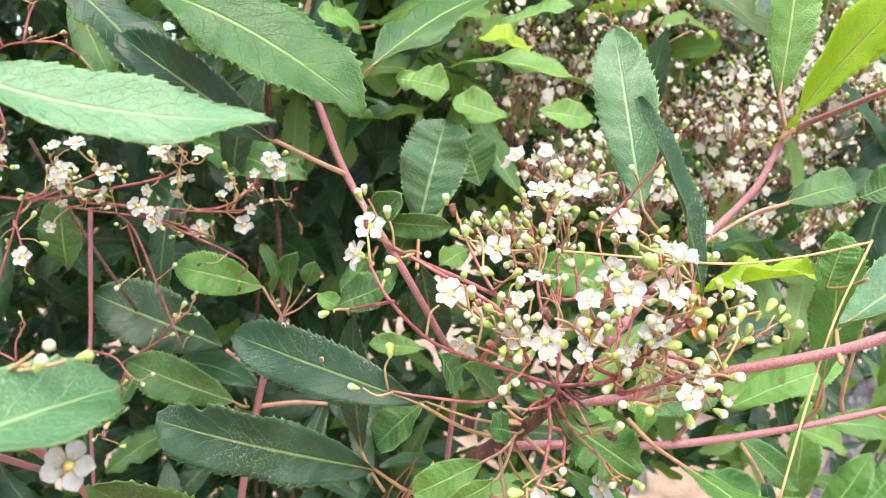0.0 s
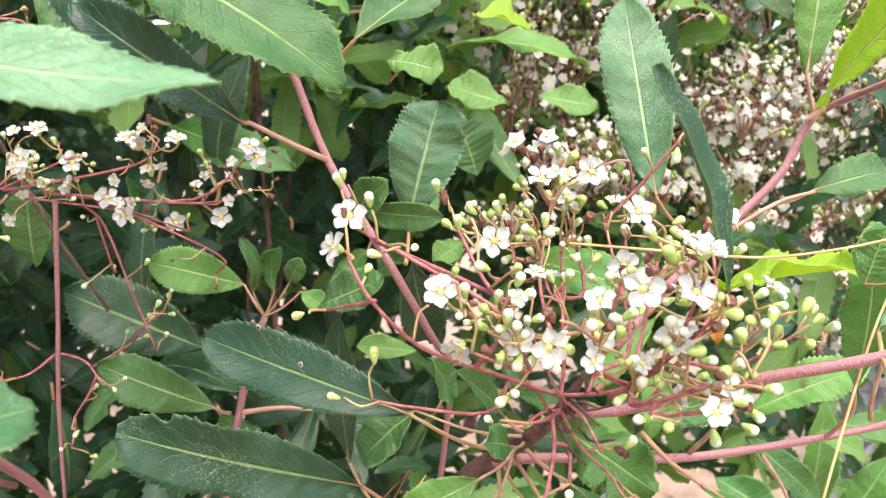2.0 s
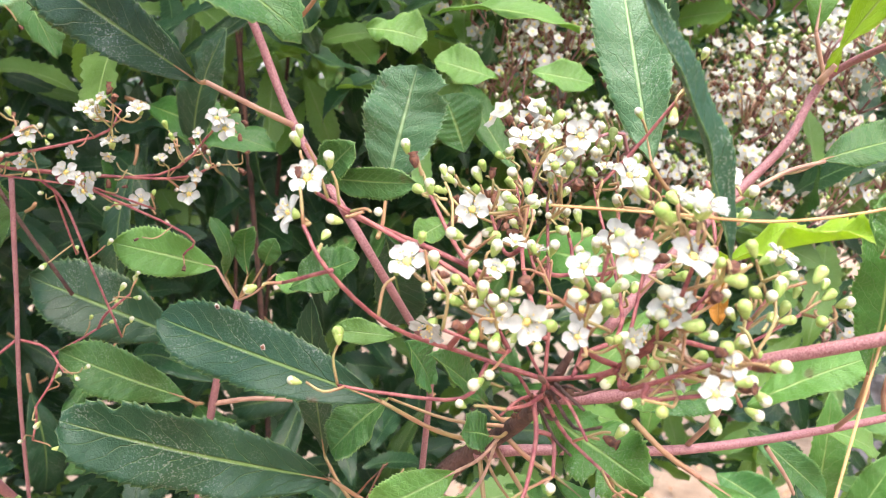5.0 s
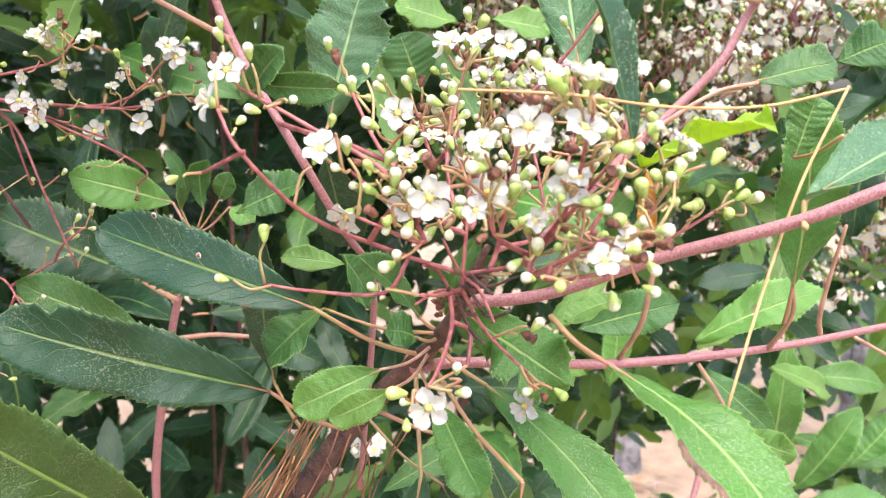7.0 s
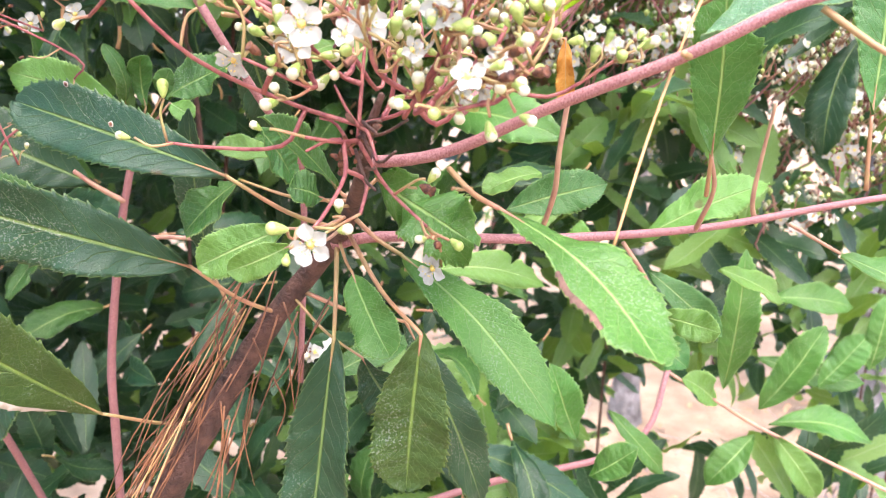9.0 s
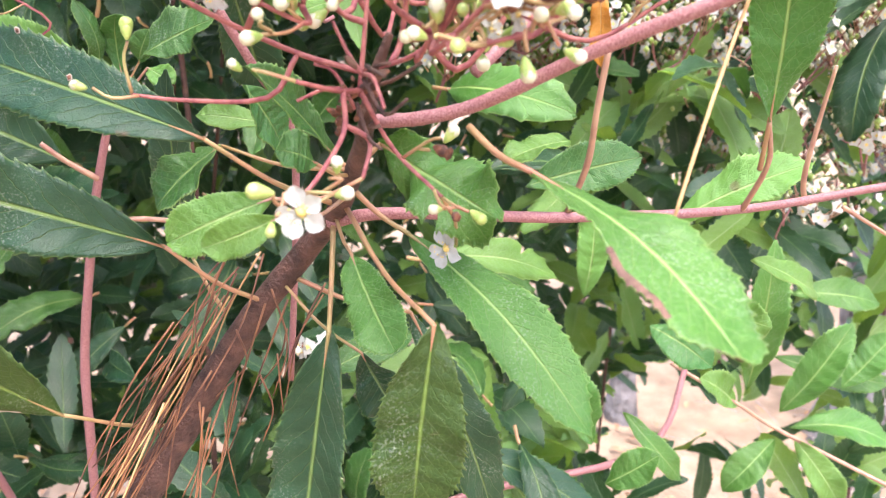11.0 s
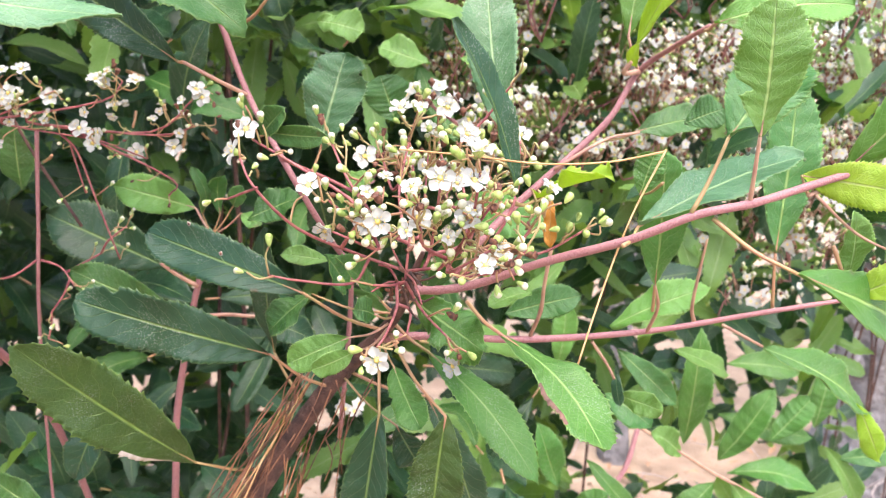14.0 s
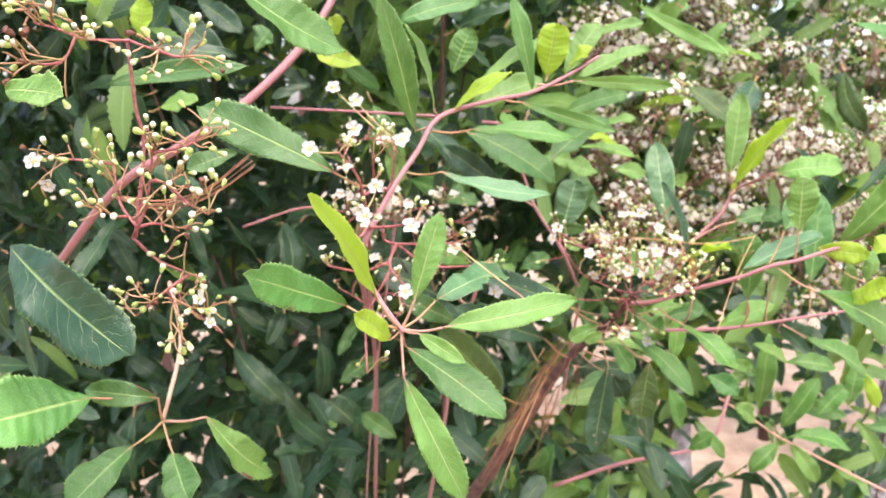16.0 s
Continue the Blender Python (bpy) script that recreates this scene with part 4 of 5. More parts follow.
low = thing("bud_spray", low_hub, "drooping spray of small green-white buds", "flower spray")
cluster(low, low_hub, [((-0.1271, 0.3250, 1.0889),), ((-0.1383, 0.3250, 1.0760),), ((-0.1179, 0.3350, 1.1023),), ((-0.1610, 0.3200, 1.0922),), ((-0.1812, 0.3200, 1.1038),), ((-0.1405, 0.3250, 1.0633),), ((-0.1656, 0.3200, 1.1133),), ((-0.1035, 0.3300, 1.1162),)], 8, each=2, open_share=0.03, spread=0.009, size=0.8, green=0.3, rad=0.0007, label="dark red stalks with tight buds")
up_hub = (-0.1782, 0.3300, 1.2140)
up = thing("bud_spray", up_hub, "upright spray of pale green buds", "flower spray")
cluster(up, up_hub, [((-0.1527, 0.3200, 1.2224),), ((-0.1382, 0.3250, 1.2175),), ((-0.1717, 0.3200, 1.2342),), ((-0.1542, 0.3250, 1.2364),), ((-0.1813, 0.3150, 1.2215),), ((-0.1637, 0.3150, 1.1919),), ((-0.1832, 0.3150, 1.1969),)], 9, each=2, open_share=0.02, spread=0.01, size=0.85, green=0.35, rad=0.0007, label="brown-red stalks with pale buds")

# ---------------------------------------------------------------- whorl of light leaves close to the path
wc = (-0.0996, 0.0320, 1.1452)

whorl = thing("leaf_whorl", wc, "whorl of light green leaves at a twig tip", "twig")
shoot(whorl, [(-0.0981, 0.0300, 1.1445), (-0.1060, 0.0370, 1.1520), (-0.1150, 0.0530, 1.1590), (-0.1230, 0.0850, 1.1590), (-0.1330, 0.1600, 1.1400), (-0.1500, 0.3000, 1.0600)], 0.0010, 0.0013, STEM_RED, "pinkish brown twig tip", "stem")
leaf(whorl, "young", (-0.1087, 0.0220, 1.1609), (-0.1277, -0.0230, 1.2103), 0.0125, wc, turn=25, bend=0.03, fold=0.25)
leaf(whorl, "light", (-0.0936, 0.0300, 1.1587), (-0.0826, 0.0350, 1.1975), 0.0122, wc, turn=15, bend=0.03, fold=0.3)
leaf(whorl, "fresh", (-0.1249, 0.0350, 1.1549), (-0.1575, -0.0100, 1.1765), 0.0175, wc, turn=-25, bend=0.02, fold=0.15, bites=1, blunt=0.4)
leaf(whorl, "light", (-0.0812, 0.0400, 1.1444), (-0.0215, 0.0400, 1.1586), 0.0145, wc, turn=-5, bend=-0.02, fold=0.2, label="long light green leaf")
leaf(whorl, "glaucous_sheen", (-0.0858, 0.0500, 1.1543), (-0.0532, 0.1319, 1.1536), 0.017, wc, turn=0, bend=0.04, wave=0.12, bites=2, blunt=0.8, label="green leaf with curled blotched end")
leaf(whorl, "light", (-0.0977, 0.0260, 1.1250), (-0.0703, 0.0200, 1.0713), 0.015, wc, turn=10, bend=0.03, blunt=0.6)
leaf(whorl, "mid", (-0.1000, 0.0600, 1.1292), (-0.0532, 0.0300, 1.1055), 0.019, wc, turn=-10, bend=0.05, blunt=0.8)
leaf(whorl, "young", (-0.1044, 0.0300, 1.1408), (-0.1182, 0.0150, 1.1558), 0.011, wc, turn=0, bend=0.08)
leaf(whorl, "light", (-0.0914, 0.0250, 1.1454), (-0.0705, 0.0100, 1.1371), 0.0075, wc, turn=20, bend=0.06)

# ---------------------------------------------------------------- branch above with fork
vee = thing("arching_branch", (-0.1311, 0.1200, 1.1582), "red-brown arching branch with long green leaves", "branch")
shoot(vee, [(-0.1800, 0.5000, 0.8000), (-0.1550, 0.3400, 1.0300), (-0.1420, 0.2000, 1.1250), (-0.1320, 0.1150, 1.1620), (-0.1165, 0.1200, 1.1960), (-0.1020, 0.1350, 1.2200), (-0.0900, 0.1500, 1.2395), (-0.0580, 0.1680, 1.2495), (-0.0377, 0.1750, 1.2540), (-0.0150, 0.1850, 1.2650), (0.0033, 0.1950, 1.2761)], 0.0020, 0.0009, STEM_RED, "red-brown bark", "stem")
shoot(vee, [(-0.2060, 0.2200, 1.2450), (-0.1414, 0.1900, 1.2422), (-0.0900, 0.1500, 1.2395)], 0.00091, 0.00084, STEM_RED)
leaf(vee, "glaucous_sheen", (-0.0879, 0.1340, 1.2090), (-0.0274, 0.1380, 1.1968), 0.0135, (-0.1121, 0.1500, 1.2081), turn=-15, bend=-0.02, sway=0.06, fold=0.2, label="long arched green leaf close to the viewer")
leaf(vee, "fresh", (-0.0724, 0.1580, 1.2322), (-0.0123, 0.1660, 1.2270), 0.0155, (-0.0947, 0.1500, 1.2312), turn=-15, bend=0.04, fold=0.15)
leaf(vee, "mid", (-0.1347, 0.0640, 1.2125), (-0.2045, 0.0780, 1.2435), 0.021, (-0.1210, 0.1400, 1.2034), turn=-10, bend=0.04, fold=0.15, label="large smooth green leaf")
leaf(vee, "fresh", (-0.1044, 0.1500, 1.2312), (-0.1202, 0.1200, 1.3022), 0.0165, (-0.0915, 0.1500, 1.2367), turn=10, fold=0.25)
leaf(vee, "light", (-0.0938, 0.1500, 1.2430), (-0.1128, 0.1400, 1.2931), 0.0075, (-0.0904, 0.1551, 1.2395), turn=50, fold=0.5)
leaf(vee, "young", (-0.1048, 0.1550, 1.2301), (-0.1172, 0.1500, 1.2696), 0.008, turn=40, fold=0.4)
leaf(vee, "young", (-0.0837, 0.1550, 1.2424), (-0.0498, 0.1500, 1.2641), 0.011, (-0.0904, 0.1551, 1.2395), turn=-15, fold=0.35, label="small bright yellow-green leaf")
leaf(vee, "young", (-0.0286, 0.1820, 1.2633), (-0.0242, 0.1750, 1.2932), 0.019, (-0.0295, 0.1820, 1.2603), turn=10, fold=0.2, blunt=1, label="round yellow leaf lit through")
leaf(vee, "young", (-0.0140, 0.1900, 1.2707), (-0.0014, 0.1850, 1.2803), 0.011, turn=-20, fold=0.3)
leaf(vee, "light", (-0.0125, 0.1850, 1.2611), (0.0498, 0.2000, 1.2589), 0.009, (-0.0347, 0.1780, 1.2585), turn=40, bend=0.06)
leaf(vee, "light", (-0.0075, 0.2200, 1.2631), (0.0381, 0.2200, 1.2822), 0.016, turn=-20)
leaf(vee, "fresh", (-0.0441, 0.1700, 1.2480), (0.0151, 0.1900, 1.2311), 0.009, (-0.0580, 0.1700, 1.2509), turn=30, bend=-0.04)
leaf(vee, "fresh", (-0.0363, 0.2000, 1.2559), (-0.0503, 0.2000, 1.3134), 0.012, turn=10)
leaf(vee, "light", (-0.0140, 0.2300, 1.2679), (0.0080, 0.2400, 1.3011), 0.016, turn=0)
leaf(vee, "light", (-0.0766, 0.2400, 1.2460), (-0.0274, 0.2500, 1.2652), 0.018, turn=0)
leaf(vee, "fresh", (-0.0861, 0.2000, 1.2661), (-0.0742, 0.2000, 1.2934), 0.016, turn=10)
leaf(vee, "fresh", (-0.0133, 0.2300, 1.2425), (0.0281, 0.2400, 1.2557), 0.015, turn=0)
leaf(vee, "light", (0.0068, 0.2600, 1.2959), (0.0390, 0.2500, 1.3022), 0.009, turn=0)
leaf(vee, "light", (-0.0755, 0.2000, 1.2540), (-0.0163, 0.2100, 1.2910), 0.012, turn=-20)
leaf(vee, "light", (0.0348, 0.2500, 1.3131), (0.0928, 0.2400, 1.2813), 0.01, turn=30, bend=-0.08)
leaf(vee, "mid", (-0.1132, 0.1300, 1.2889), (-0.0681, 0.1400, 1.3019), 0.014, turn=10)
vhub = (-0.1264, 0.1200, 1.1677)
vspray = thing("flower_spray", vhub, "open spray of white blossoms beside the leaf whorl", "flower spray")
cluster(vspray, vhub, [((-0.1259, 0.0900, 1.2041), (-0.1317, 0.0600, 1.2222)), ((-0.1216, 0.1000, 1.2034), (-0.1186, 0.0800, 1.2216)), ((-0.1141, 0.1100, 1.2027), (-0.1098, 0.1000, 1.2238)), ((-0.1100, 0.1000, 1.1829), (-0.0946, 0.0600, 1.1909)), ((-0.1142, 0.1100, 1.1725), (-0.0800, 0.0900, 1.1759)), ((-0.1130, 0.1000, 1.1620), (-0.1010, 0.0700, 1.1562)), ((-0.1308, 0.1000, 1.1767), (-0.1386, 0.0800, 1.1936)), ((-0.1319, 0.0900, 1.1868), (-0.1186, 0.0600, 1.1959)), (3, (-0.1236, 0.0900, 1.1369), (-0.1208, 0.0700, 1.1129)), (3, (-0.0938, 0.1200, 1.1588), (-0.0660, 0.1200, 1.1593)), ((-0.1280, 0.1000, 1.1587), (-0.1419, 0.0800, 1.1650))], 21, each=4, open_share=0.14, spread=0.014, label="red stalks with white blossoms", flowers=[
    ((-0.1433, 0.0500, 1.2243), FACE), ((-0.1244, 0.0600, 1.2333), FACE), ((-0.1047, 0.0800, 1.2277), FACE), ((-0.1286, 0.0600, 1.2149), (0, -0.3, 0.9)), ((-0.1152, 0.0650, 1.2062), FACE), ((-0.1187, 0.0520, 1.1936), FACE), ((-0.0963, 0.0420, 1.1904), (0.1, -0.7, 0.6)), ((-0.1005, 0.0600, 1.1566), FACE), ((-0.1454, 0.1200, 1.2543), FACE), ((-0.1317, 0.1100, 1.2473), FACE), ((-0.1162, 0.1000, 1.2266), (0, -0.4, 0.8)), ((-0.0786, 0.0900, 1.1730), (0, -0.6, 0.6)), ((-0.0577, 0.1206, 1.1448), (0.1, -0.75, 0.55)), ((-0.0340, 0.0500, 1.1494), (0.1, -0.8, 0.3))])

# ---------------------------------------------------------------- sprays and leaves nearest the end of the path
nhub = (-0.2146, 0.0200, 1.1867)
near = thing("bud_spray", nhub, "pale bud spray on a red stalk in front of dark leaves", "flower spray")
cluster(near, nhub, [((-0.1979, 0.0050, 1.2238),), ((-0.1790, 0.0050, 1.2285),), ((-0.2244, 0.0260, 1.2179),), ((-0.1915, 0.0050, 1.2101),), ((-0.1755, 0.0050, 1.1987),), ((-0.2076, 0.0290, 1.1754), (-0.1878, 0.0230, 1.1693)), ((-0.1934, 0.0050, 1.1678), (-0.2192, 0.0290, 1.1495)), ((-0.1970, 0.0260, 1.1584), (-0.1784, 0.0260, 1.1433)), ((-0.1947, 0.0080, 1.1647), (-0.1916, 0.0110, 1.1519)), ((-0.2219, 0.0080, 1.2002),), ((-0.2511, 0.0290, 1.2200),), ((-0.2006, 0.0260, 1.1911),)], 31, each=6, open_share=0.03, size=1.1, spread=0.02, green=0.4, rad=0.0008, skin=PETIOLE, label="red stalks with pale green buds", flowers=[((-0.2529, 0.0140, 1.2195), FACE)])
thub = (-0.2074, 0.0080, 1.2688)
top = thing("bud_spray", thub, "soft pale bud spray hanging from above", "flower spray")
cluster(top, thub, [((-0.1916, 0.0000, 1.2637),), ((-0.1833, 0.0080, 1.2622),), ((-0.2150, -0.0120, 1.2669),), ((-0.2322, -0.0160, 1.2727),), ((-0.2223, -0.0160, 1.2583),), ((-0.2354, -0.0200, 1.2580),), ((-0.2231, -0.0200, 1.2783),)], 33, each=5, open_share=0.0, size=1.15, spread=0.019, green=0.4, rad=0.0007, skin=PETIOLE, label="orange-brown stalks with pale buds")
shoot(top, [(-0.2074, 0.0080, 1.2688), (-0.2087, 0.0160, 1.2420), (-0.2077, 0.0200, 1.2256), (-0.2134, 0.0200, 1.1868)], 0.00068, 0.00091, STALK, "orange-red stalk", "stem")
ufork = (-0.2262, 0.0700, 1.0849)
corner = thing("leaf_whorl", ufork, "low leaf whorl with scorched green leaves", "twig")
shoot(corner, [ufork, (-0.2241, 0.0750, 1.0968), (-0.2266, 0.1000, 1.1199), (-0.2435, 0.1300, 1.1448)], 0.00106, 0.00122, STEM_PINK, "brownish pink twig", "stem")
leaf(corner, "light", (-0.2060, 0.0770, 1.0850), (-0.1791, 0.1000, 1.0448), 0.017, ufork, turn=-20, bend=0.06, wave=0.1, bites=2, scorch=((0.6, 0.75, 1), (0.9, 1.0, -1)), label="scorched yellow-green leaf with chewed edge", sway=0.08)
leaf(corner, "mid", (-0.2380, 0.0600, 1.0750), (-0.2572, 0.0300, 1.0558), 0.02, ufork, turn=0, bend=0.05)
leaf(corner, "mid", (-0.2179, 0.0600, 1.0726), (-0.2026, 0.0400, 1.0557), 0.018, ufork, turn=0, bend=0.05, wave=0.1)
leaf(corner, "mid", (-0.2238, 0.0600, 1.1004), (-0.2558, 0.0500, 1.1073), 0.013, ufork, turn=-20, bend=0.03, scorch=((0.0, 0.3, 1), (0.0, 0.25, -1)), label="green leaf with a grey scorched base")
leaf(corner, "fresh", (-0.2481, 0.0400, 1.1066), (-0.2832, 0.0000, 1.1056), 0.033, (-0.2366, 0.0700, 1.1011), turn=-10, bend=0.03, label="broad fresh green leaf")
leaf(corner, "dark", (-0.2765, 0.0300, 1.1806), (-0.1999, -0.0200, 1.1457), 0.03, turn=0, bend=0.04, blunt=1, hint=(0.2, -0.95, 0.05), label="broad glossy dark green leaf hanging down")
leaf(corner, "light", (-0.2189, -0.0600, 1.2463), (-0.1948, -0.0700, 1.2443), 0.013, turn=0)
leaf(corner, "young", (-0.2616, 0.1500, 1.2820), (-0.2587, 0.1500, 1.3054), 0.013, turn=0, label="bright yellow leaf far back")
leaf(corner, "fresh", (-0.1635, 0.0000, 1.2914), (-0.1209, 0.0200, 1.2649), 0.019, turn=-5, bend=-0.06, fold=0.3, label="greyish curled leaf overhead")
thick = thing("woody_branch", (-0.2521, 0.1600, 1.2141), "thick smooth red branch crossing the shrub", "branch")
shoot(thick, [(-0.1562, 0.2200, 1.3271), (-0.1781, 0.2000, 1.2849), (-0.2127, 0.1800, 1.2461), (-0.2523, 0.1700, 1.2188), (-0.3018, 0.1900, 1.1908), (-0.3843, 0.2500, 1.1188)], 0.0024, 0.003, STEM_RED, "smooth red-grey bark", "stem")
for b, t, w, tone in [((-0.2061, 0.1500, 1.2726), (-0.2543, 0.1400, 1.2764), 0.013, "dark"), ((-0.2689, 0.1200, 1.2553), (-0.1851, 0.1000, 1.2638), 0.012, "mid"), ((-0.2713, 0.2200, 1.3099), (-0.2320, 0.2100, 1.2734), 0.017, "dark"), ((-0.2630, 0.2500, 1.3175), (-0.2293, 0.2400, 1.2940), 0.015, "dark"), ((-0.1750, 0.2000, 1.2589), (-0.1978, 0.1900, 1.2498), 0.007, "dark"), ((-0.2105, 0.2000, 1.2797), (-0.1994, 0.2000, 1.2917), 0.018, "mid"), ((-0.1585, 0.2100, 1.2910), (-0.1618, 0.2000, 1.3002), 0.012, "young"), ((-0.1411, 0.1900, 1.2705), (-0.1690, 0.1900, 1.2772), 0.013, "young"), ((-0.2738, 0.2000, 1.2444), (-0.2443, 0.1900, 1.2479), 0.016, "light"), ((-0.1986, 0.1200, 1.2194), (-0.2234, 0.1100, 1.2106), 0.012, "mid")]:
    leaf(thick, tone, b, t, w, turn=random.uniform(-25, 25))

# ---------------------------------------------------------------- dry straw and pine needles
straw = thing("dry_straw", (0.1071, 0.1900, 1.1600), "bent yellow dry grass stalk caught in the twigs", "straw")
g = Geo()
tube(g, [(0.0279, 0.1900, 1.1660), (0.0472, 0.1850, 1.1652), (0.0672, 0.1900, 1.1630), (0.0883, 0.2000, 1.1630), (0.1045, 0.2000, 1.1665)], 0.00026, 0.0003, STRAW, 6, 6)
tube(g, [(0.1045, 0.2000, 1.1670), (0.0950, 0.1960, 1.1480), (0.0870, 0.1900, 1.1280), (0.0800, 0.1850, 1.1060)], 0.0003, 0.0003, STRAW, 6, 6)
part("stalk", g, straw, origin=(0.1071, 0.1900, 1.1600))
needles = thing("pine_needles", (-0.0209, 0.2500, 1.0423), "bundle of dead rust-brown pine needles draped over the stem", "pine needles", kind="stuff")
g = Geo()
rng = random.Random(4)
A1, A2 = np.array((-0.0007, 0.2620, 1.0829)), np.array((-0.0371, 0.2580, 1.0185))
along = unit(A2 - A1)
for k in range(40):
    f = rng.random() ** 0.7
    root = A1 + (A2 - A1) * (f * 0.8 - 0.06) + np.array([rng.gauss(-0.0035, 0.0025), rng.gauss(-0.001, 0.004), rng.gauss(0, 0.003)])
    d = unit(along + np.array([rng.gauss(0.0, 0.075), rng.gauss(0, 0.1), rng.gauss(0, 0.07)]))
    ln = rng.uniform(0.02, 0.08)
    tube(g, [root, root + d * ln * 0.5 + np.array((rng.gauss(0, 0.002), 0, rng.gauss(0, 0.001))), root + d * ln + np.array((rng.gauss(0, 0.004), 0, -0.003))], rng.uniform(0.00022, 0.00036), 0.0002, NEEDLE if k % 8 else STRAW, 4, 4)
for k in range(20):
    root = A1 + (A2 - A1) * rng.random() * 0.8 + np.array([rng.uniform(0.002, 0.02), rng.gauss(0.0, 0.006), rng.gauss(-0.004, 0.004)])
    d = unit(np.array((rng.gauss(-0.25, 0.16), rng.gauss(0, 0.2), -1)))
    ln = rng.uniform(0.015, 0.06)
    tube(g, [root, root + d * ln * 0.5 + np.array((rng.gauss(0, 0.003), 0, 0)), root + d * ln], 0.0003, 0.0002, NEEDLE, 4, 4)
part("needle", g, needles, origin=(-0.0209, 0.2500, 1.0423), kind="stuff")

caught = thing("pine_needles", (-0.2043, 0.0300, 1.1993), "few orange-brown pine needles lodged among the buds", "pine needles")
for k in range(7):
    g = Geo()
    a0, a1 = np.array((-0.2056, 0.0300, 1.1985)), np.array((-0.1673, 0.0350, 1.2175))
    o = np.array((rng.gauss(0, 0.001), rng.gauss(0, 0.003), rng.gauss(0, 0.0022)))
    tube(g, [a0 + o * 0.4 + np.array((-0.02, 0, 0.004)), a0 + o, (a0 + a1) / 2 + o + np.array((0, 0, -0.004)), a1 + o * 1.5], 0.0004, 0.00025, NEEDLE, 5, 5)
    part("needle", g, caught, origin=tuple(a0))

# ---------------------------------------------------------------- lower right sprig and low leaves
sprig = thing("low_sprig", (0.2316, 0.4800, 0.9247), "pale green leafy sprig above the sandy ground", "sprig")
shoot(sprig, [(0.3327, 0.4600, 0.8800), (0.2337, 0.4800, 0.9248), (0.2022, 0.4700, 0.9464), (0.1614, 0.4600, 0.9734)], 0.00122, 0.00091, STEM_PINK, "thin pinkish twig", "stem")
shoot(sprig, [(0.0033, 0.4400, 0.8877), (0.0657, 0.4300, 0.9170), (0.1462, 0.4400, 0.9351), (0.1703, 0.4600, 0.9764)], 0.00213, 0.00152, STEM_RED)
for b, t, w, tone, tu in [((0.2283, 0.4800, 0.9382), (0.2561, 0.4700, 0.9926), 0.026, "mid", -20), ((0.1855, 0.4200, 0.9768), (0.1856, 0.4000, 1.0497), 0.023, "light", 0), ((0.2396, 0.4900, 0.9247), (0.3045, 0.4900, 0.9154), 0.027, "light", -20), ((0.2276, 0.4800, 0.9223), (0.1976, 0.4700, 0.8968), 0.024, "light", 10), ((0.2381, 0.4800, 0.9227), (0.2656, 0.4700, 0.8855), 0.022, "light", 10), ((0.2001, 0.4700, 0.9464), (0.1801, 0.4600, 0.9654), 0.022, "light", 10), ((0.1035, 0.3600, 0.9790), (0.0925, 0.3500, 1.0151), 0.019, "mid", 10), ((0.1095, 0.3600, 0.9610), (0.1271, 0.3500, 0.9794), 0.018, "mid", 0), ((0.1331, 0.4000, 1.0145), (0.1546, 0.3800, 1.0045), 0.024, "mid", 0), ((0.2702, 0.5000, 0.9442), (0.2968, 0.5000, 0.9771), 0.024, "light", 0), ((0.3188, 0.5000, 0.9319), (0.3725, 0.5000, 0.9430), 0.022, "mid", 0), ((0.3092, 0.5000, 0.9409), (0.3403, 0.5000, 0.8951), 0.02, "light", 0), ((0.2396, 0.5200, 0.9548), (0.3092, 0.5200, 0.9384), 0.022, "mid", 0), ((0.2356, 0.5000, 0.9999), (0.2856, 0.5000, 0.9952), 0.024, "light", 0), ((0.2998, 0.5000, 0.9544), (0.3071, 0.5000, 1.0016), 0.022, "light", 0), ((0.1129, 0.4500, 1.0118), (0.1160, 0.4500, 1.0559), 0.02, "light", 0), ((0.1294, 0.4200, 0.9645), (0.1621, 0.4200, 0.9299), 0.016, "mid", 0), ((0.0445, 0.4000, 0.9562), (0.1247, 0.4000, 0.9155), 0.023, "dark", -10)]:
    leaf(sprig, tone if random.random() < 0.6 else "fresh", b, t, w * 0.78, turn=tu + random.uniform(-15, 15), fold=random.uniform(0.15, 0.45), droop=random.uniform(0, 0.15), sway=random.uniform(-0.05, 0.05))


# ---------------------------------------------------------------- sprig behind on the left
rear = thing("rear_sprig", (-0.0926, 0.3600, 1.0199), "pink-stemmed sprig with green leaves deep in the shrub", "sprig")
shoot(rear, [(-0.1500, 0.4700, 0.6000), (-0.1200, 0.4100, 0.8500), (-0.1000, 0.3700, 0.9700), (-0.0942, 0.3600, 1.0143), (-0.0820, 0.3500, 1.0676), (-0.0752, 0.3450, 1.0900), (-0.0675, 0.3400, 1.1113)], 0.0022, 0.0013, STEM_RED, "dusty pink stem", "stem")
shoot(rear, [(-0.0766, 0.3450, 1.0849), (-0.0849, 0.3400, 1.0916), (-0.0905, 0.3350, 1.0981)], 0.0011, 0.0008, STEM_PINK)
shoot(rear, [(-0.0820, 0.3500, 1.0676), (-0.0658, 0.3500, 1.0697), (-0.0508, 0.3500, 1.0690)], 0.0011, 0.0008, STEM_PINK)
leaf(rear, "light", (-0.0764, 0.3450, 1.1229), (-0.1102, 0.3350, 1.1341), 0.0175, (-0.0675, 0.3400, 1.1113), turn=-20, bend=0.04)
leaf(rear, "mid", (-0.0719, 0.3400, 1.1211), (-0.0731, 0.3300, 1.1439), 0.008, (-0.0675, 0.3400, 1.1113), turn=60, bend=0.2, curl=0.4)
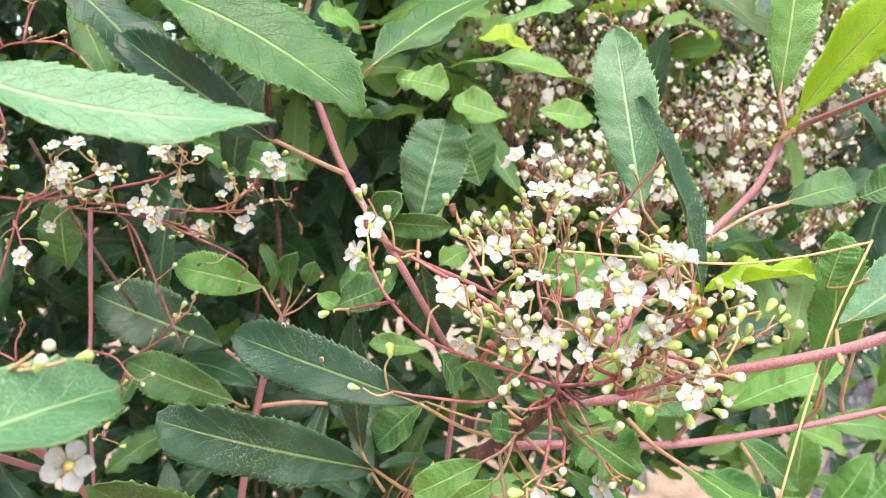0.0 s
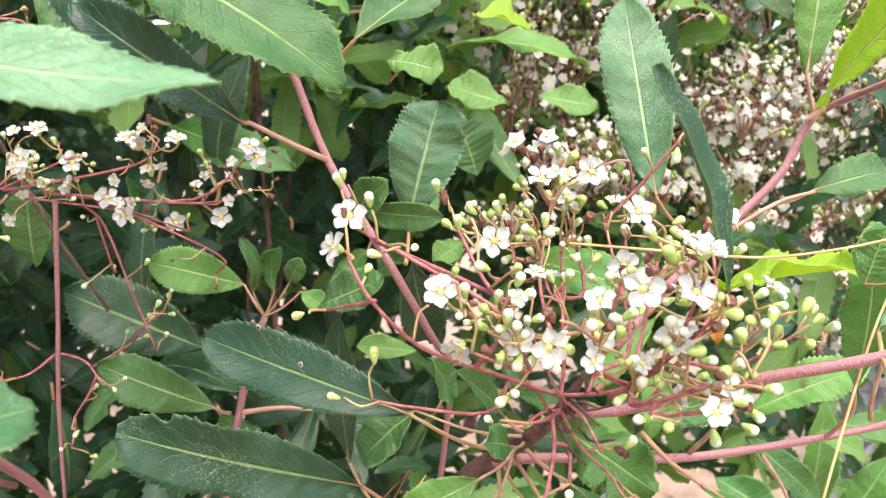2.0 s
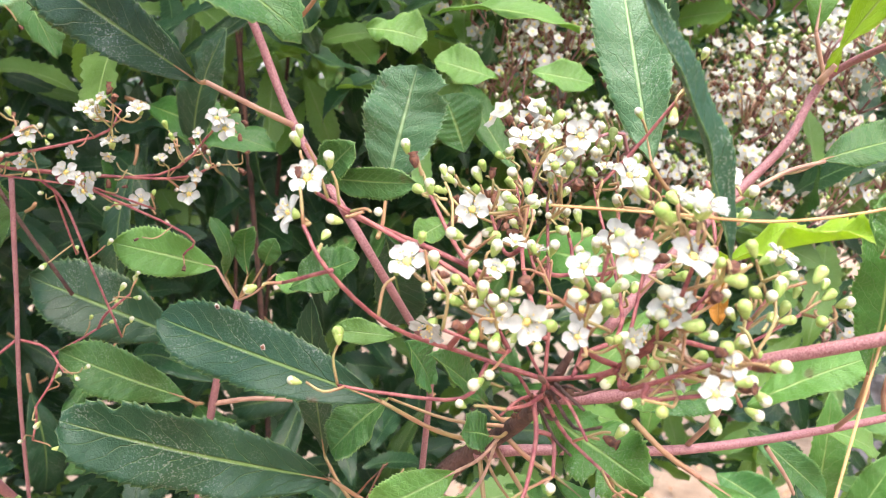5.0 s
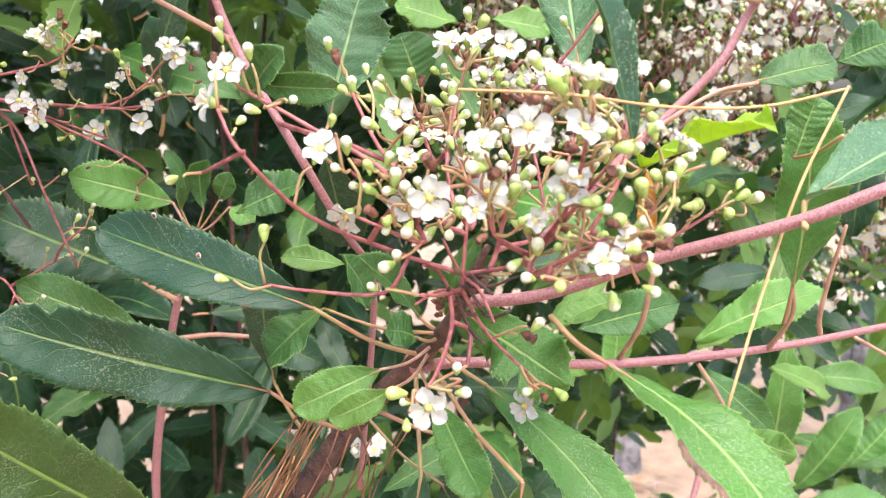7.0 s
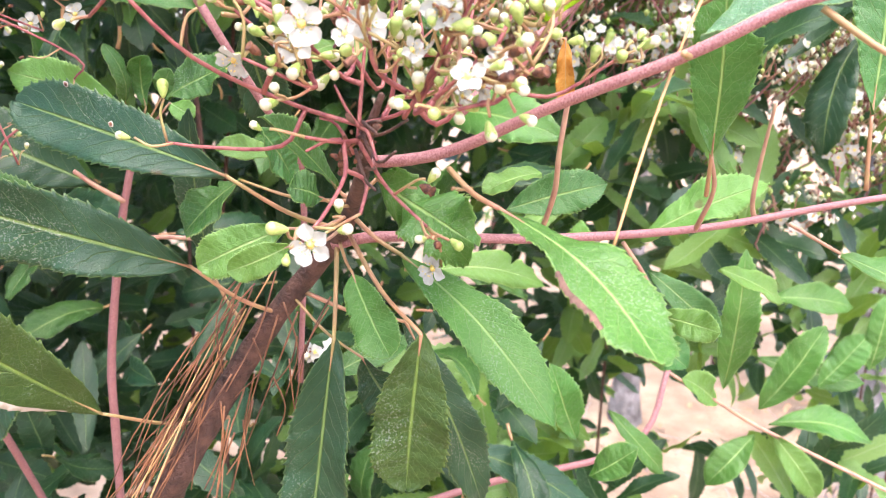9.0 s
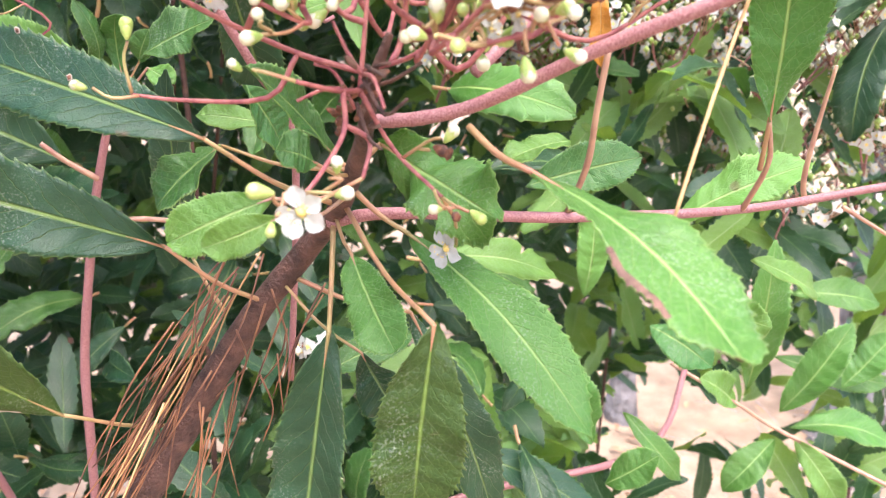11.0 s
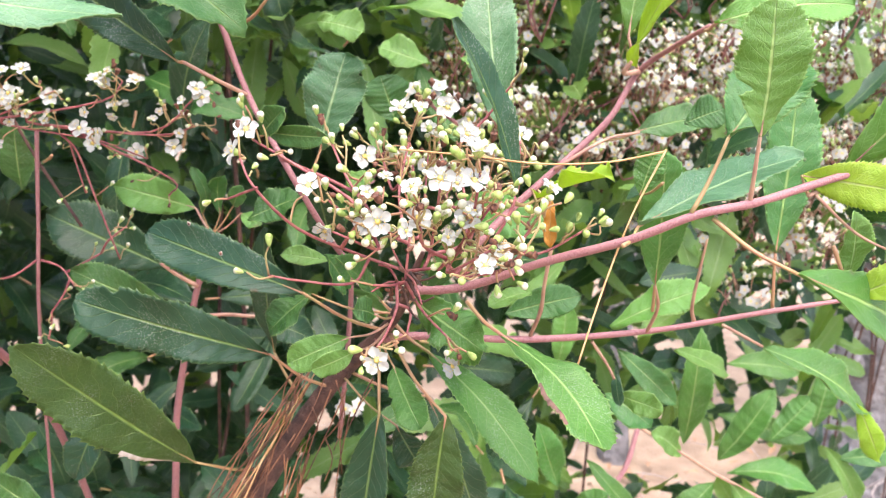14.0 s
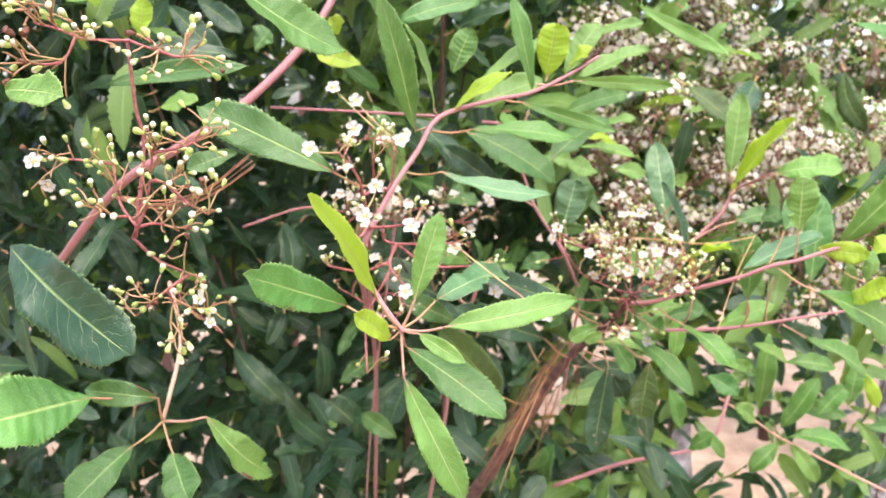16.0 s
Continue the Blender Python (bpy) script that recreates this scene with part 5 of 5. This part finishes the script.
leaf(rear, "mid", (-0.0636, 0.3400, 1.1211), (-0.0601, 0.3300, 1.1397), 0.009, (-0.0675, 0.3400, 1.1113), turn=50, bend=-0.2, curl=0.4)
leaf(rear, "mid", (-0.0576, 0.3400, 1.1247), (-0.0518, 0.3350, 1.1353), 0.008, (-0.0675, 0.3400, 1.1113), turn=30, bend=0.1)
leaf(rear, "light", (-0.0514, 0.3300, 1.1234), (-0.0417, 0.3250, 1.1188), 0.008, (-0.0675, 0.3400, 1.1113), turn=0)
leaf(rear, "mid", (-0.0893, 0.3400, 1.0735), (-0.1308, 0.3300, 1.0953), 0.019, (-0.0858, 0.3500, 1.0676), turn=-20, bend=0.05, wave=0.1)
leaf(rear, "dark", (-0.1040, 0.3800, 1.0858), (-0.1592, 0.3700, 1.1141), 0.03, turn=-10, bend=0.04)
leaf(rear, "mid", (-0.0392, 0.2900, 1.1275), (-0.0166, 0.2850, 1.1379), 0.014, turn=0, wave=0.12)
leaf(rear, "light", (-0.0068, 0.3000, 1.1092), (-0.0278, 0.3000, 1.1114), 0.0085, turn=0)
leaf(rear, "dark", (-0.0508, 0.3500, 1.0690), (-0.0204, 0.3400, 1.0612), 0.016, turn=0)
leaf(rear, "mid", (-0.1654, 0.3600, 1.1267), (-0.1619, 0.3500, 1.1603), 0.018, turn=10)
leaf(rear, "dark", (-0.1267, 0.3600, 1.0215), (-0.1450, 0.3500, 0.9790), 0.02, turn=10)
leaf(rear, "dark", (-0.1667, 0.3000, 0.9992), (-0.1864, 0.2900, 1.0219), 0.02, turn=-10)
leaf(rear, "mid", (-0.1329, 0.3000, 0.9875), (-0.1602, 0.3000, 1.0073), 0.016, turn=-20)
leaf(rear, "light", (-0.0379, 0.4000, 1.2314), (-0.0558, 0.3800, 1.2395), 0.014, turn=0)
leaf(rear, "light", (0.0311, 0.4000, 1.1923), (0.0043, 0.4000, 1.2003), 0.018, turn=0, wave=0.1)
leaf(rear, "light", (0.0466, 0.4200, 1.1961), (0.0749, 0.4200, 1.1906), 0.016, turn=0)
leaf(rear, "mid", (0.0161, 0.3600, 1.1641), (0.0087, 0.3600, 1.1859), 0.022, turn=0)
leaf(rear, "light", (0.0101, 0.3200, 1.1438), (-0.0009, 0.3100, 1.1390), 0.01, turn=0)
# ---------------------------------------------------------------- shrub interior: single leaves, then the joined rest
def leaf_variants(tone, count):
    out = []
    for k in range(count):
        r = random.Random(k)
        g = Geo()
        blade(g, (0, 0, 0), (0, 0, 1.0), r.uniform(0.23, 0.36), LEAF[tone], bend=r.uniform(-0.06, 0.14), along=36, across=2, seed=k, hint=(0, -1, 0.2), thick=0.006, fold=r.uniform(0.1, 0.4), wave=r.uniform(0.03, 0.12), droop=r.uniform(0, 0.12), sway=r.uniform(-0.06, 0.06), blunt=r.uniform(0, 0.8), bites=k % 2)
        stalk = [(0, 0, -0.16), (0, r.uniform(-0.01, 0.02), -0.08), (0, 0, 0.01)]
        tube(g, stalk, 0.016, 0.013, PETIOLE, 5, 2)
        out.append(g.mesh("leaf"))
    return out


VARIANTS = {tone: leaf_variants(tone, 6) for tone in ("dark", "olive", "mid", "fresh", "light")}


def aim(place, way, normal, length):
    """A pose that lays a unit leaf (along z, facing -y) at a place."""
    z = unit(way)
    y = -unit(np.array(normal) - z * (np.array(normal) @ z))
    x = np.cross(y, z)
    m = Matrix(((x[0], y[0], z[0], place[0]), (x[1], y[1], z[1], place[1]), (x[2], y[2], z[2], place[2]), (0, 0, 0, 1)))
    return m @ Matrix.Scale(length, 4)


rng = random.Random(77)
inner = thing("toyon_shrub", (-0.2, 0.6, -0.36), "dense dark evergreen shrub with toothed leathery leaves", "shrub")
for k in range(10):
    g = Geo()
    x, y = rng.uniform(-0.75, 0.0), rng.uniform(0.55, 0.85)
    lean = rng.gauss(0.1, 0.25)
    tube(g, [(x - lean * 0.9, y + 0.12, -0.42), (x - lean * 0.7, y + 0.1, 0.1), (x - lean * 0.3, y + rng.gauss(0, 0.05), 0.6), (x, y, 1.0), (x + lean * 0.3, y - 0.05, 1.35), (x + lean * 0.5, y, 1.6)], rng.uniform(0.002, 0.0035), 0.001, STEM_BROWN, 7, 5, 0.05)
    part("stem", g, inner, "", (-0.2, 0.6, -0.36))
count = 0
while count < 250:
    x, y, z = rng.uniform(-0.6, 0.5), rng.uniform(0.38, 0.66), rng.uniform(0.72, 1.5)
    if x > 0.12 and (z < 1.1 or rng.random() < 0.75):
        continue
    if -0.02 < x < 0.14 and z > 1.14 and rng.random() < 0.5:
        continue
    # shade put into leaf colour: left interior mostly dark, right and top lighter
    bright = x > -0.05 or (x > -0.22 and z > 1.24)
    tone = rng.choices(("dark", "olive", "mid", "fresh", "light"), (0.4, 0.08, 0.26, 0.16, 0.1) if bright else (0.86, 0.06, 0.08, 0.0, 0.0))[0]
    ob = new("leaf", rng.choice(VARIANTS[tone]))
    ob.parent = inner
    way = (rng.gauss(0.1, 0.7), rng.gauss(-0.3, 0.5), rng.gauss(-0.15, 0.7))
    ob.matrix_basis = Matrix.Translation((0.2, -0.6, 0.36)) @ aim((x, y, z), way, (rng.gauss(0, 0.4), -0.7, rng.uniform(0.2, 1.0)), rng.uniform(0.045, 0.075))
    count += 1


def clear(p):
    """The open gap beside the shrub through which trunk and sand show."""
    return p[1] < 2 and p[2] < 1.2 and p[0] > 0.03 + 0.45 * (p[1] + 0.19)


def joined_leaves(name, parent, boxes, seed, tones, origin, label=""):
    """Many leaves in one mesh, as uneven clumps inside boxes (x0, x1, y0, y1, z0, z1, number, growth); those in near boxes are toothed."""
    r = random.Random(seed)
    g = Geo()
    plain = [(0.0, 0.03), (0.18, 0.55), (0.38, 0.9), (0.6, 1.0), (0.82, 0.75), (0.94, 0.36), (1.0, 0.03)]
    toothed = [(k / 26, (1 - (1 - k / 15) ** 2) ** 0.8 if k < 15 else max(0.0, 1 - ((k - 15) / 11) ** 2.6) ** 0.85) for k in range(27)]
    toothed = [(v, max(w, 0.03) * (1.1 if k % 2 else 0.93)) for k, (v, w) in enumerate(toothed)]
    forms = []
    for rows in (plain, toothed):
        v, w = np.array(rows).T
        faces = [(i * 3 + j, i * 3 + j + 1, i * 3 + j + 4, i * 3 + j + 3) for i in range(len(rows) - 1) for j in range(2)]
        forms.append((np.repeat(v, 3), np.repeat(w, 3), np.tile((-1.0, 0.0, 1.0), len(rows)), faces, [(0.5 + 0.5 * u, float(q)) for q in v for u in (-1, 0, 1)]))
    for x0, x1, y0, y1, z0, z1, number, *grown in boxes:
        big = grown[0] if grown else 1.0
        v, w, u, faces, uvs = forms[y0 < 0.75 and z0 < 1.4]
        clump = None
        for k in range(number):
            if k % 9 == 0:
                clump = np.array((r.uniform(x0, x1), r.uniform(y0, y1), r.uniform(z0, z1)))
                grow = unit((r.gauss(0, 0.6), r.gauss(-0.4, 0.4), r.gauss(0.4, 0.5)))
            base = clump + grow * (k % 9) * 0.012
            if clear(base):
                continue
            way = unit(grow * 0.5 + np.array([r.gauss(0, 0.7) for _ in range(3)]))
            nrm = np.array((r.gauss(0, 0.4), -0.5, r.uniform(0.2, 1.2)))
            nrm = unit(nrm - way * (nrm @ way))
            s = np.cross(way, nrm)
            ln, wd = big * r.uniform(0.04, 0.075), big * r.uniform(0.006, 0.0105)
            bend, wave, ph = r.uniform(-0.05, 0.15) * ln, r.uniform(0.05, 0.25) * wd, r.uniform(0, 6)
            lift = bend * 4 * v * (1 - v) + np.abs(u) * (w * wd * 0.3 + wave * np.sin(14 * v + ph + u))
            pts = base + np.outer(ln * v, way) + np.outer(lift, nrm) + np.outer(u * w * wd, s)
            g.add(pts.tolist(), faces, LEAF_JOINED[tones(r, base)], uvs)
    return part(name, g, parent, label, origin, kind="stuff")


# light painted as leaf tone: more light leaves high and right, dark elsewhere
def lit_tone(r, p):
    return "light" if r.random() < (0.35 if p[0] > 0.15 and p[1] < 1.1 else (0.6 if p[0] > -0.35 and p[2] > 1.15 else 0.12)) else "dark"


# interior shade painted as leaf tone: dark on the left, lighter right and high
def shade_tone(r, p):
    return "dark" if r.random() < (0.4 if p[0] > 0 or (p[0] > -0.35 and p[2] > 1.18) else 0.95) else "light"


# sixth and seventh boxes: unseen overhang added to shade the left interior
joined_leaves("foliage", inner, [(-0.9, 0.2, 0.6, 0.95, 1.0, 1.75, 4200), (-0.9, 0.2, 0.6, 0.95, 0.6, 1.0, 700), (0.1, 0.9, 0.72, 1.1, 1.1, 1.8, 1500), (-1.0, -0.35, 0.25, 0.7, 0.5, 1.7, 900), (-0.8, 0.15, 0.45, 0.9, 0.5, 0.95, 2200), (-1.3, -0.35, 0.34, 1.1, 1.75, 2.5, 2000, 1.3), (-1.0, -0.15, 0.25, 0.6, 1.45, 1.75, 1600, 1.2), (-0.25, 0.12, 0.5, 0.78, 1.18, 1.5, 500), (0.1, 0.75, 0.62, 0.9, 1.2, 1.5, 350)], 3, shade_tone, (-0.2, 0.6, -0.36), label="dense leaves toned for shade, plus unseen shading overhang")


def tiny_blooms(name, parent, clusters, seed, origin, label=""):
    """Far flower heads: loose domes of small white blossoms and buds on red stalks, one mesh."""
    r = random.Random(seed)
    g = Geo()
    for (cx, cy, cz), radius, number in clusters:
        c = np.array((cx, cy, cz))
        foot = c + np.array((r.gauss(0, 0.01), 0.02, -radius))
        for k in range(number):
            d = unit((r.gauss(0, 1), r.gauss(-0.3, 0.8), r.gauss(0.35, 0.7)))
            p = c + d * radius * r.uniform(0.35, 1.0) * np.array((1.25, 1, 0.8))
            if k % 6 == 0:
                tube(g, [p - d * radius * 0.5 + np.array((0, 0, -0.3 * radius)), p - d * radius * 0.15, p], 0.0005, 0.0004, STEM_PINK, 3, 2)
            if k % 40 == 0:
                tube(g, [foot, (foot + p) / 2 + d * 0.006, p - d * radius * 0.4], 0.0008, 0.0005, STEM_RED, 4, 2)
            f = unit(d + np.array((0, -0.7, 0.3)))
            w = unit(np.cross(f, (0.3, 0.2, 0.9)))
            q = np.cross(f, w)
            if r.random() < 0.19:
                spin, sz = r.uniform(0, 6), r.uniform(0.0032, 0.0044)
                verts = [tuple(p)]
                for j in range(10):
                    a = spin + 2 * pi * j / 10
                    rad = sz * (1.0 if j % 2 else 0.72)
                    verts.append(tuple(p + (w * cos(a) + q * sin(a)) * rad + f * (0.0008 if j % 2 else 0)))
                g.add(verts, [(0, 1 + j, 1 + (j + 1) % 10) for j in range(10)], PETAL)
                g.add([tuple(p + f * 0.0009 + (w * cos(a) + q * sin(a)) * 0.0011) for a in (0, 1.57, 3.14, 4.71)], [(0, 1, 2, 3)], STAMEN)
            else:
                s = r.uniform(0.0013, 0.0019)
                verts = [tuple(p + s * np.array(e)) for e in ((1, 0, 0), (-1, 0, 0), (0, 1, 0), (0, -1, 0), (0, 0, 1), (0, 0, -1.5))]
                g.add(verts, [(0, 2, 4), (2, 1, 4), (1, 3, 4), (3, 0, 4), (2, 0, 5), (1, 2, 5), (3, 1, 5), (0, 3, 5)], BUD if r.random() < 0.42 else (CALYX if r.random() < 0.45 else DRY))
    return part(name, g, parent, label, origin, kind="stuff")


behind = thing("flowering_shrub", (0.6, 1.1, -0.34), "shrub thick with small white flower heads behind the branches", "shrub")
r2 = random.Random(12)
heads = []
heads += [((0.0202, 0.31, 1.1517), 0.012, 22), ((0.0369, 0.31, 1.1749), 0.013, 24), ((0.0540, 0.31, 1.1689), 0.010, 18), ((-0.0053, 0.36, 1.0179), 0.008, 10)]
for k in range(190):
    x, y = 0.0 + 0.66 * r2.random() ** 1.35, r2.uniform(0.5, 0.8)
    heads.append(((x + 0.25 * (y - 0.42), y, r2.uniform(1.1, 1.2 + 0.28 * y)), r2.uniform(0.022, 0.04), r2.randrange(60, 110)))
for k in range(60):
    heads.append(((r2.uniform(0.18, 0.45), r2.uniform(0.5, 0.8), r2.uniform(1.04, 1.25)), r2.uniform(0.02, 0.035), r2.randrange(40, 80)))
for k in range(40):
    heads.append(((r2.uniform(-0.6, 1.1), r2.uniform(0.8, 1.2), r2.uniform(1.15, 1.75)), r2.uniform(0.03, 0.05), r2.randrange(30, 60)))
tiny_blooms("blossom", behind, heads, 5, (0.6, 1.1, -0.34), "small white blossoms on red stalks")
for k in range(9):
    g = Geo()
    x, y = r2.uniform(0.2, 1.0), r2.uniform(0.9, 1.3)
    tube(g, [(x + r2.gauss(0, 0.1), y + 0.2, -0.42), (x + r2.gauss(0, 0.06), y + 0.1, 0.6), (x, y, 1.1), (x + r2.gauss(0, 0.1), y - 0.05, 1.5)], r2.uniform(0.002, 0.0035), 0.001, STEM_BROWN, 6, 5)
    part("stem", g, behind, "", (0.6, 1.1, -0.34))
joined_leaves("foliage", behind, [(-1.3, 1.4, 1.1, 1.5, 1.0, 2.2, 6000), (-1.3, 0.3, 1.1, 1.5, 0.5, 1.1, 3600), (-1.9, 0.6, 1.6, 2.0, 0.75, 1.6, 3000, 2.0), (-1.7, 1.4, 1.6, 2.0, 1.3, 2.5, 2200, 2.0), (0.18, 1.0, 0.5, 1.0, 0.95, 1.14, 800), (0.15, 1.3, 0.5, 1.2, 0.64, 1.0, 1450)], 6, lit_tone, (0.6, 1.1, -0.34), label="rear leaves with light and shade put into their tones")
hedge = thing("far_shrub", (0, 3.2, -0.2), "far dark evergreen shrub row beyond the sandy clearing", "shrub")
joined_leaves("foliage", hedge, [(-3.5, 3.5, 3.2, 4.0, 0.25, 3.6, 9000, 1.2)], 7, shade_tone, (0, 3.2, -0.2), label="far leaves in shaded and lit tones")

for k in range(12):
    g = Geo()
    x = -3.2 + 0.55 * k
    tube(g, [(x, 3.4, land(x, 3.4) - 0.05), (x + rng.gauss(0, 0.1), 3.4, 1.0), (x + rng.gauss(0, 0.3), 3.3, 2.6)], 0.03, 0.006, STEM_BROWN, 7, 5, 0.05)
    part("stem", g, hedge, "", (0, 3.2, -0.2))

brush = thing("dead_brush", (1.18, 2.2, -0.27), "tangle of pale grey dead twigs by the trunk", "dead brush")
c0 = np.array((1.20, 2.2, -0.08))
for k in range(34):
    g = Geo()
    d = unit((rng.gauss(0, 0.8), rng.gauss(0, 0.4), rng.gauss(0.25, 0.5)))
    root = np.array((c0[0] + rng.gauss(0.1, 0.15), c0[1] + rng.gauss(0, 0.12), 0.0))
    root[2] = land(root[0], root[1]) - 0.02
    mid = c0 + np.array((rng.gauss(0.05, 0.13), rng.gauss(0, 0.1), rng.gauss(-0.05, 0.1)))
    tube(g, [root, (root + mid) / 2 + np.array((rng.gauss(0, 0.05), 0, 0)), mid, mid + d * rng.uniform(0.12, 0.3)], 0.005, 0.0016, GREY_TWIG, 5, 4)
    part("dead_twig", g, brush, origin=tuple(root))

# dead twigs and litter on the ground
litter = thing("leaf_litter", (0.5, 1.6, 0.0), "dead leaves and grey twigs lying on the sand", "leaf litter", kind="stuff")
g = Geo()
for k in range(260):
    p = np.array((rng.uniform(-1, 1.8), rng.uniform(0.7, 3.0), 0.03))
    p[2] += land(p[0], p[1])
    d = unit((rng.gauss(0, 1), rng.gauss(0, 1), rng.gauss(0, 0.12)))
    tube(g, [p, p + d * 0.06 + np.array((0, 0, 0.01)), p + d * rng.uniform(0.1, 0.25)], 0.0025, 0.001, GREY_TWIG, 4, 2)
for k in range(500):
    p = np.array((rng.uniform(-1.2, 1.8), rng.uniform(0.6, 3.0), 0.035))
    p[2] += land(p[0], p[1])
    d = unit((rng.gauss(0, 1), rng.gauss(0, 1), rng.gauss(0, 0.2)))
    blade(g, p, p + d * 0.055, 0.02, LITTER, along=6, across=1, thick=0.0, hint=(0, 0, 1), seed=k, teeth=0)
part("litter", g, litter, origin=(0.5, 1.6, 0.0), kind="stuff")
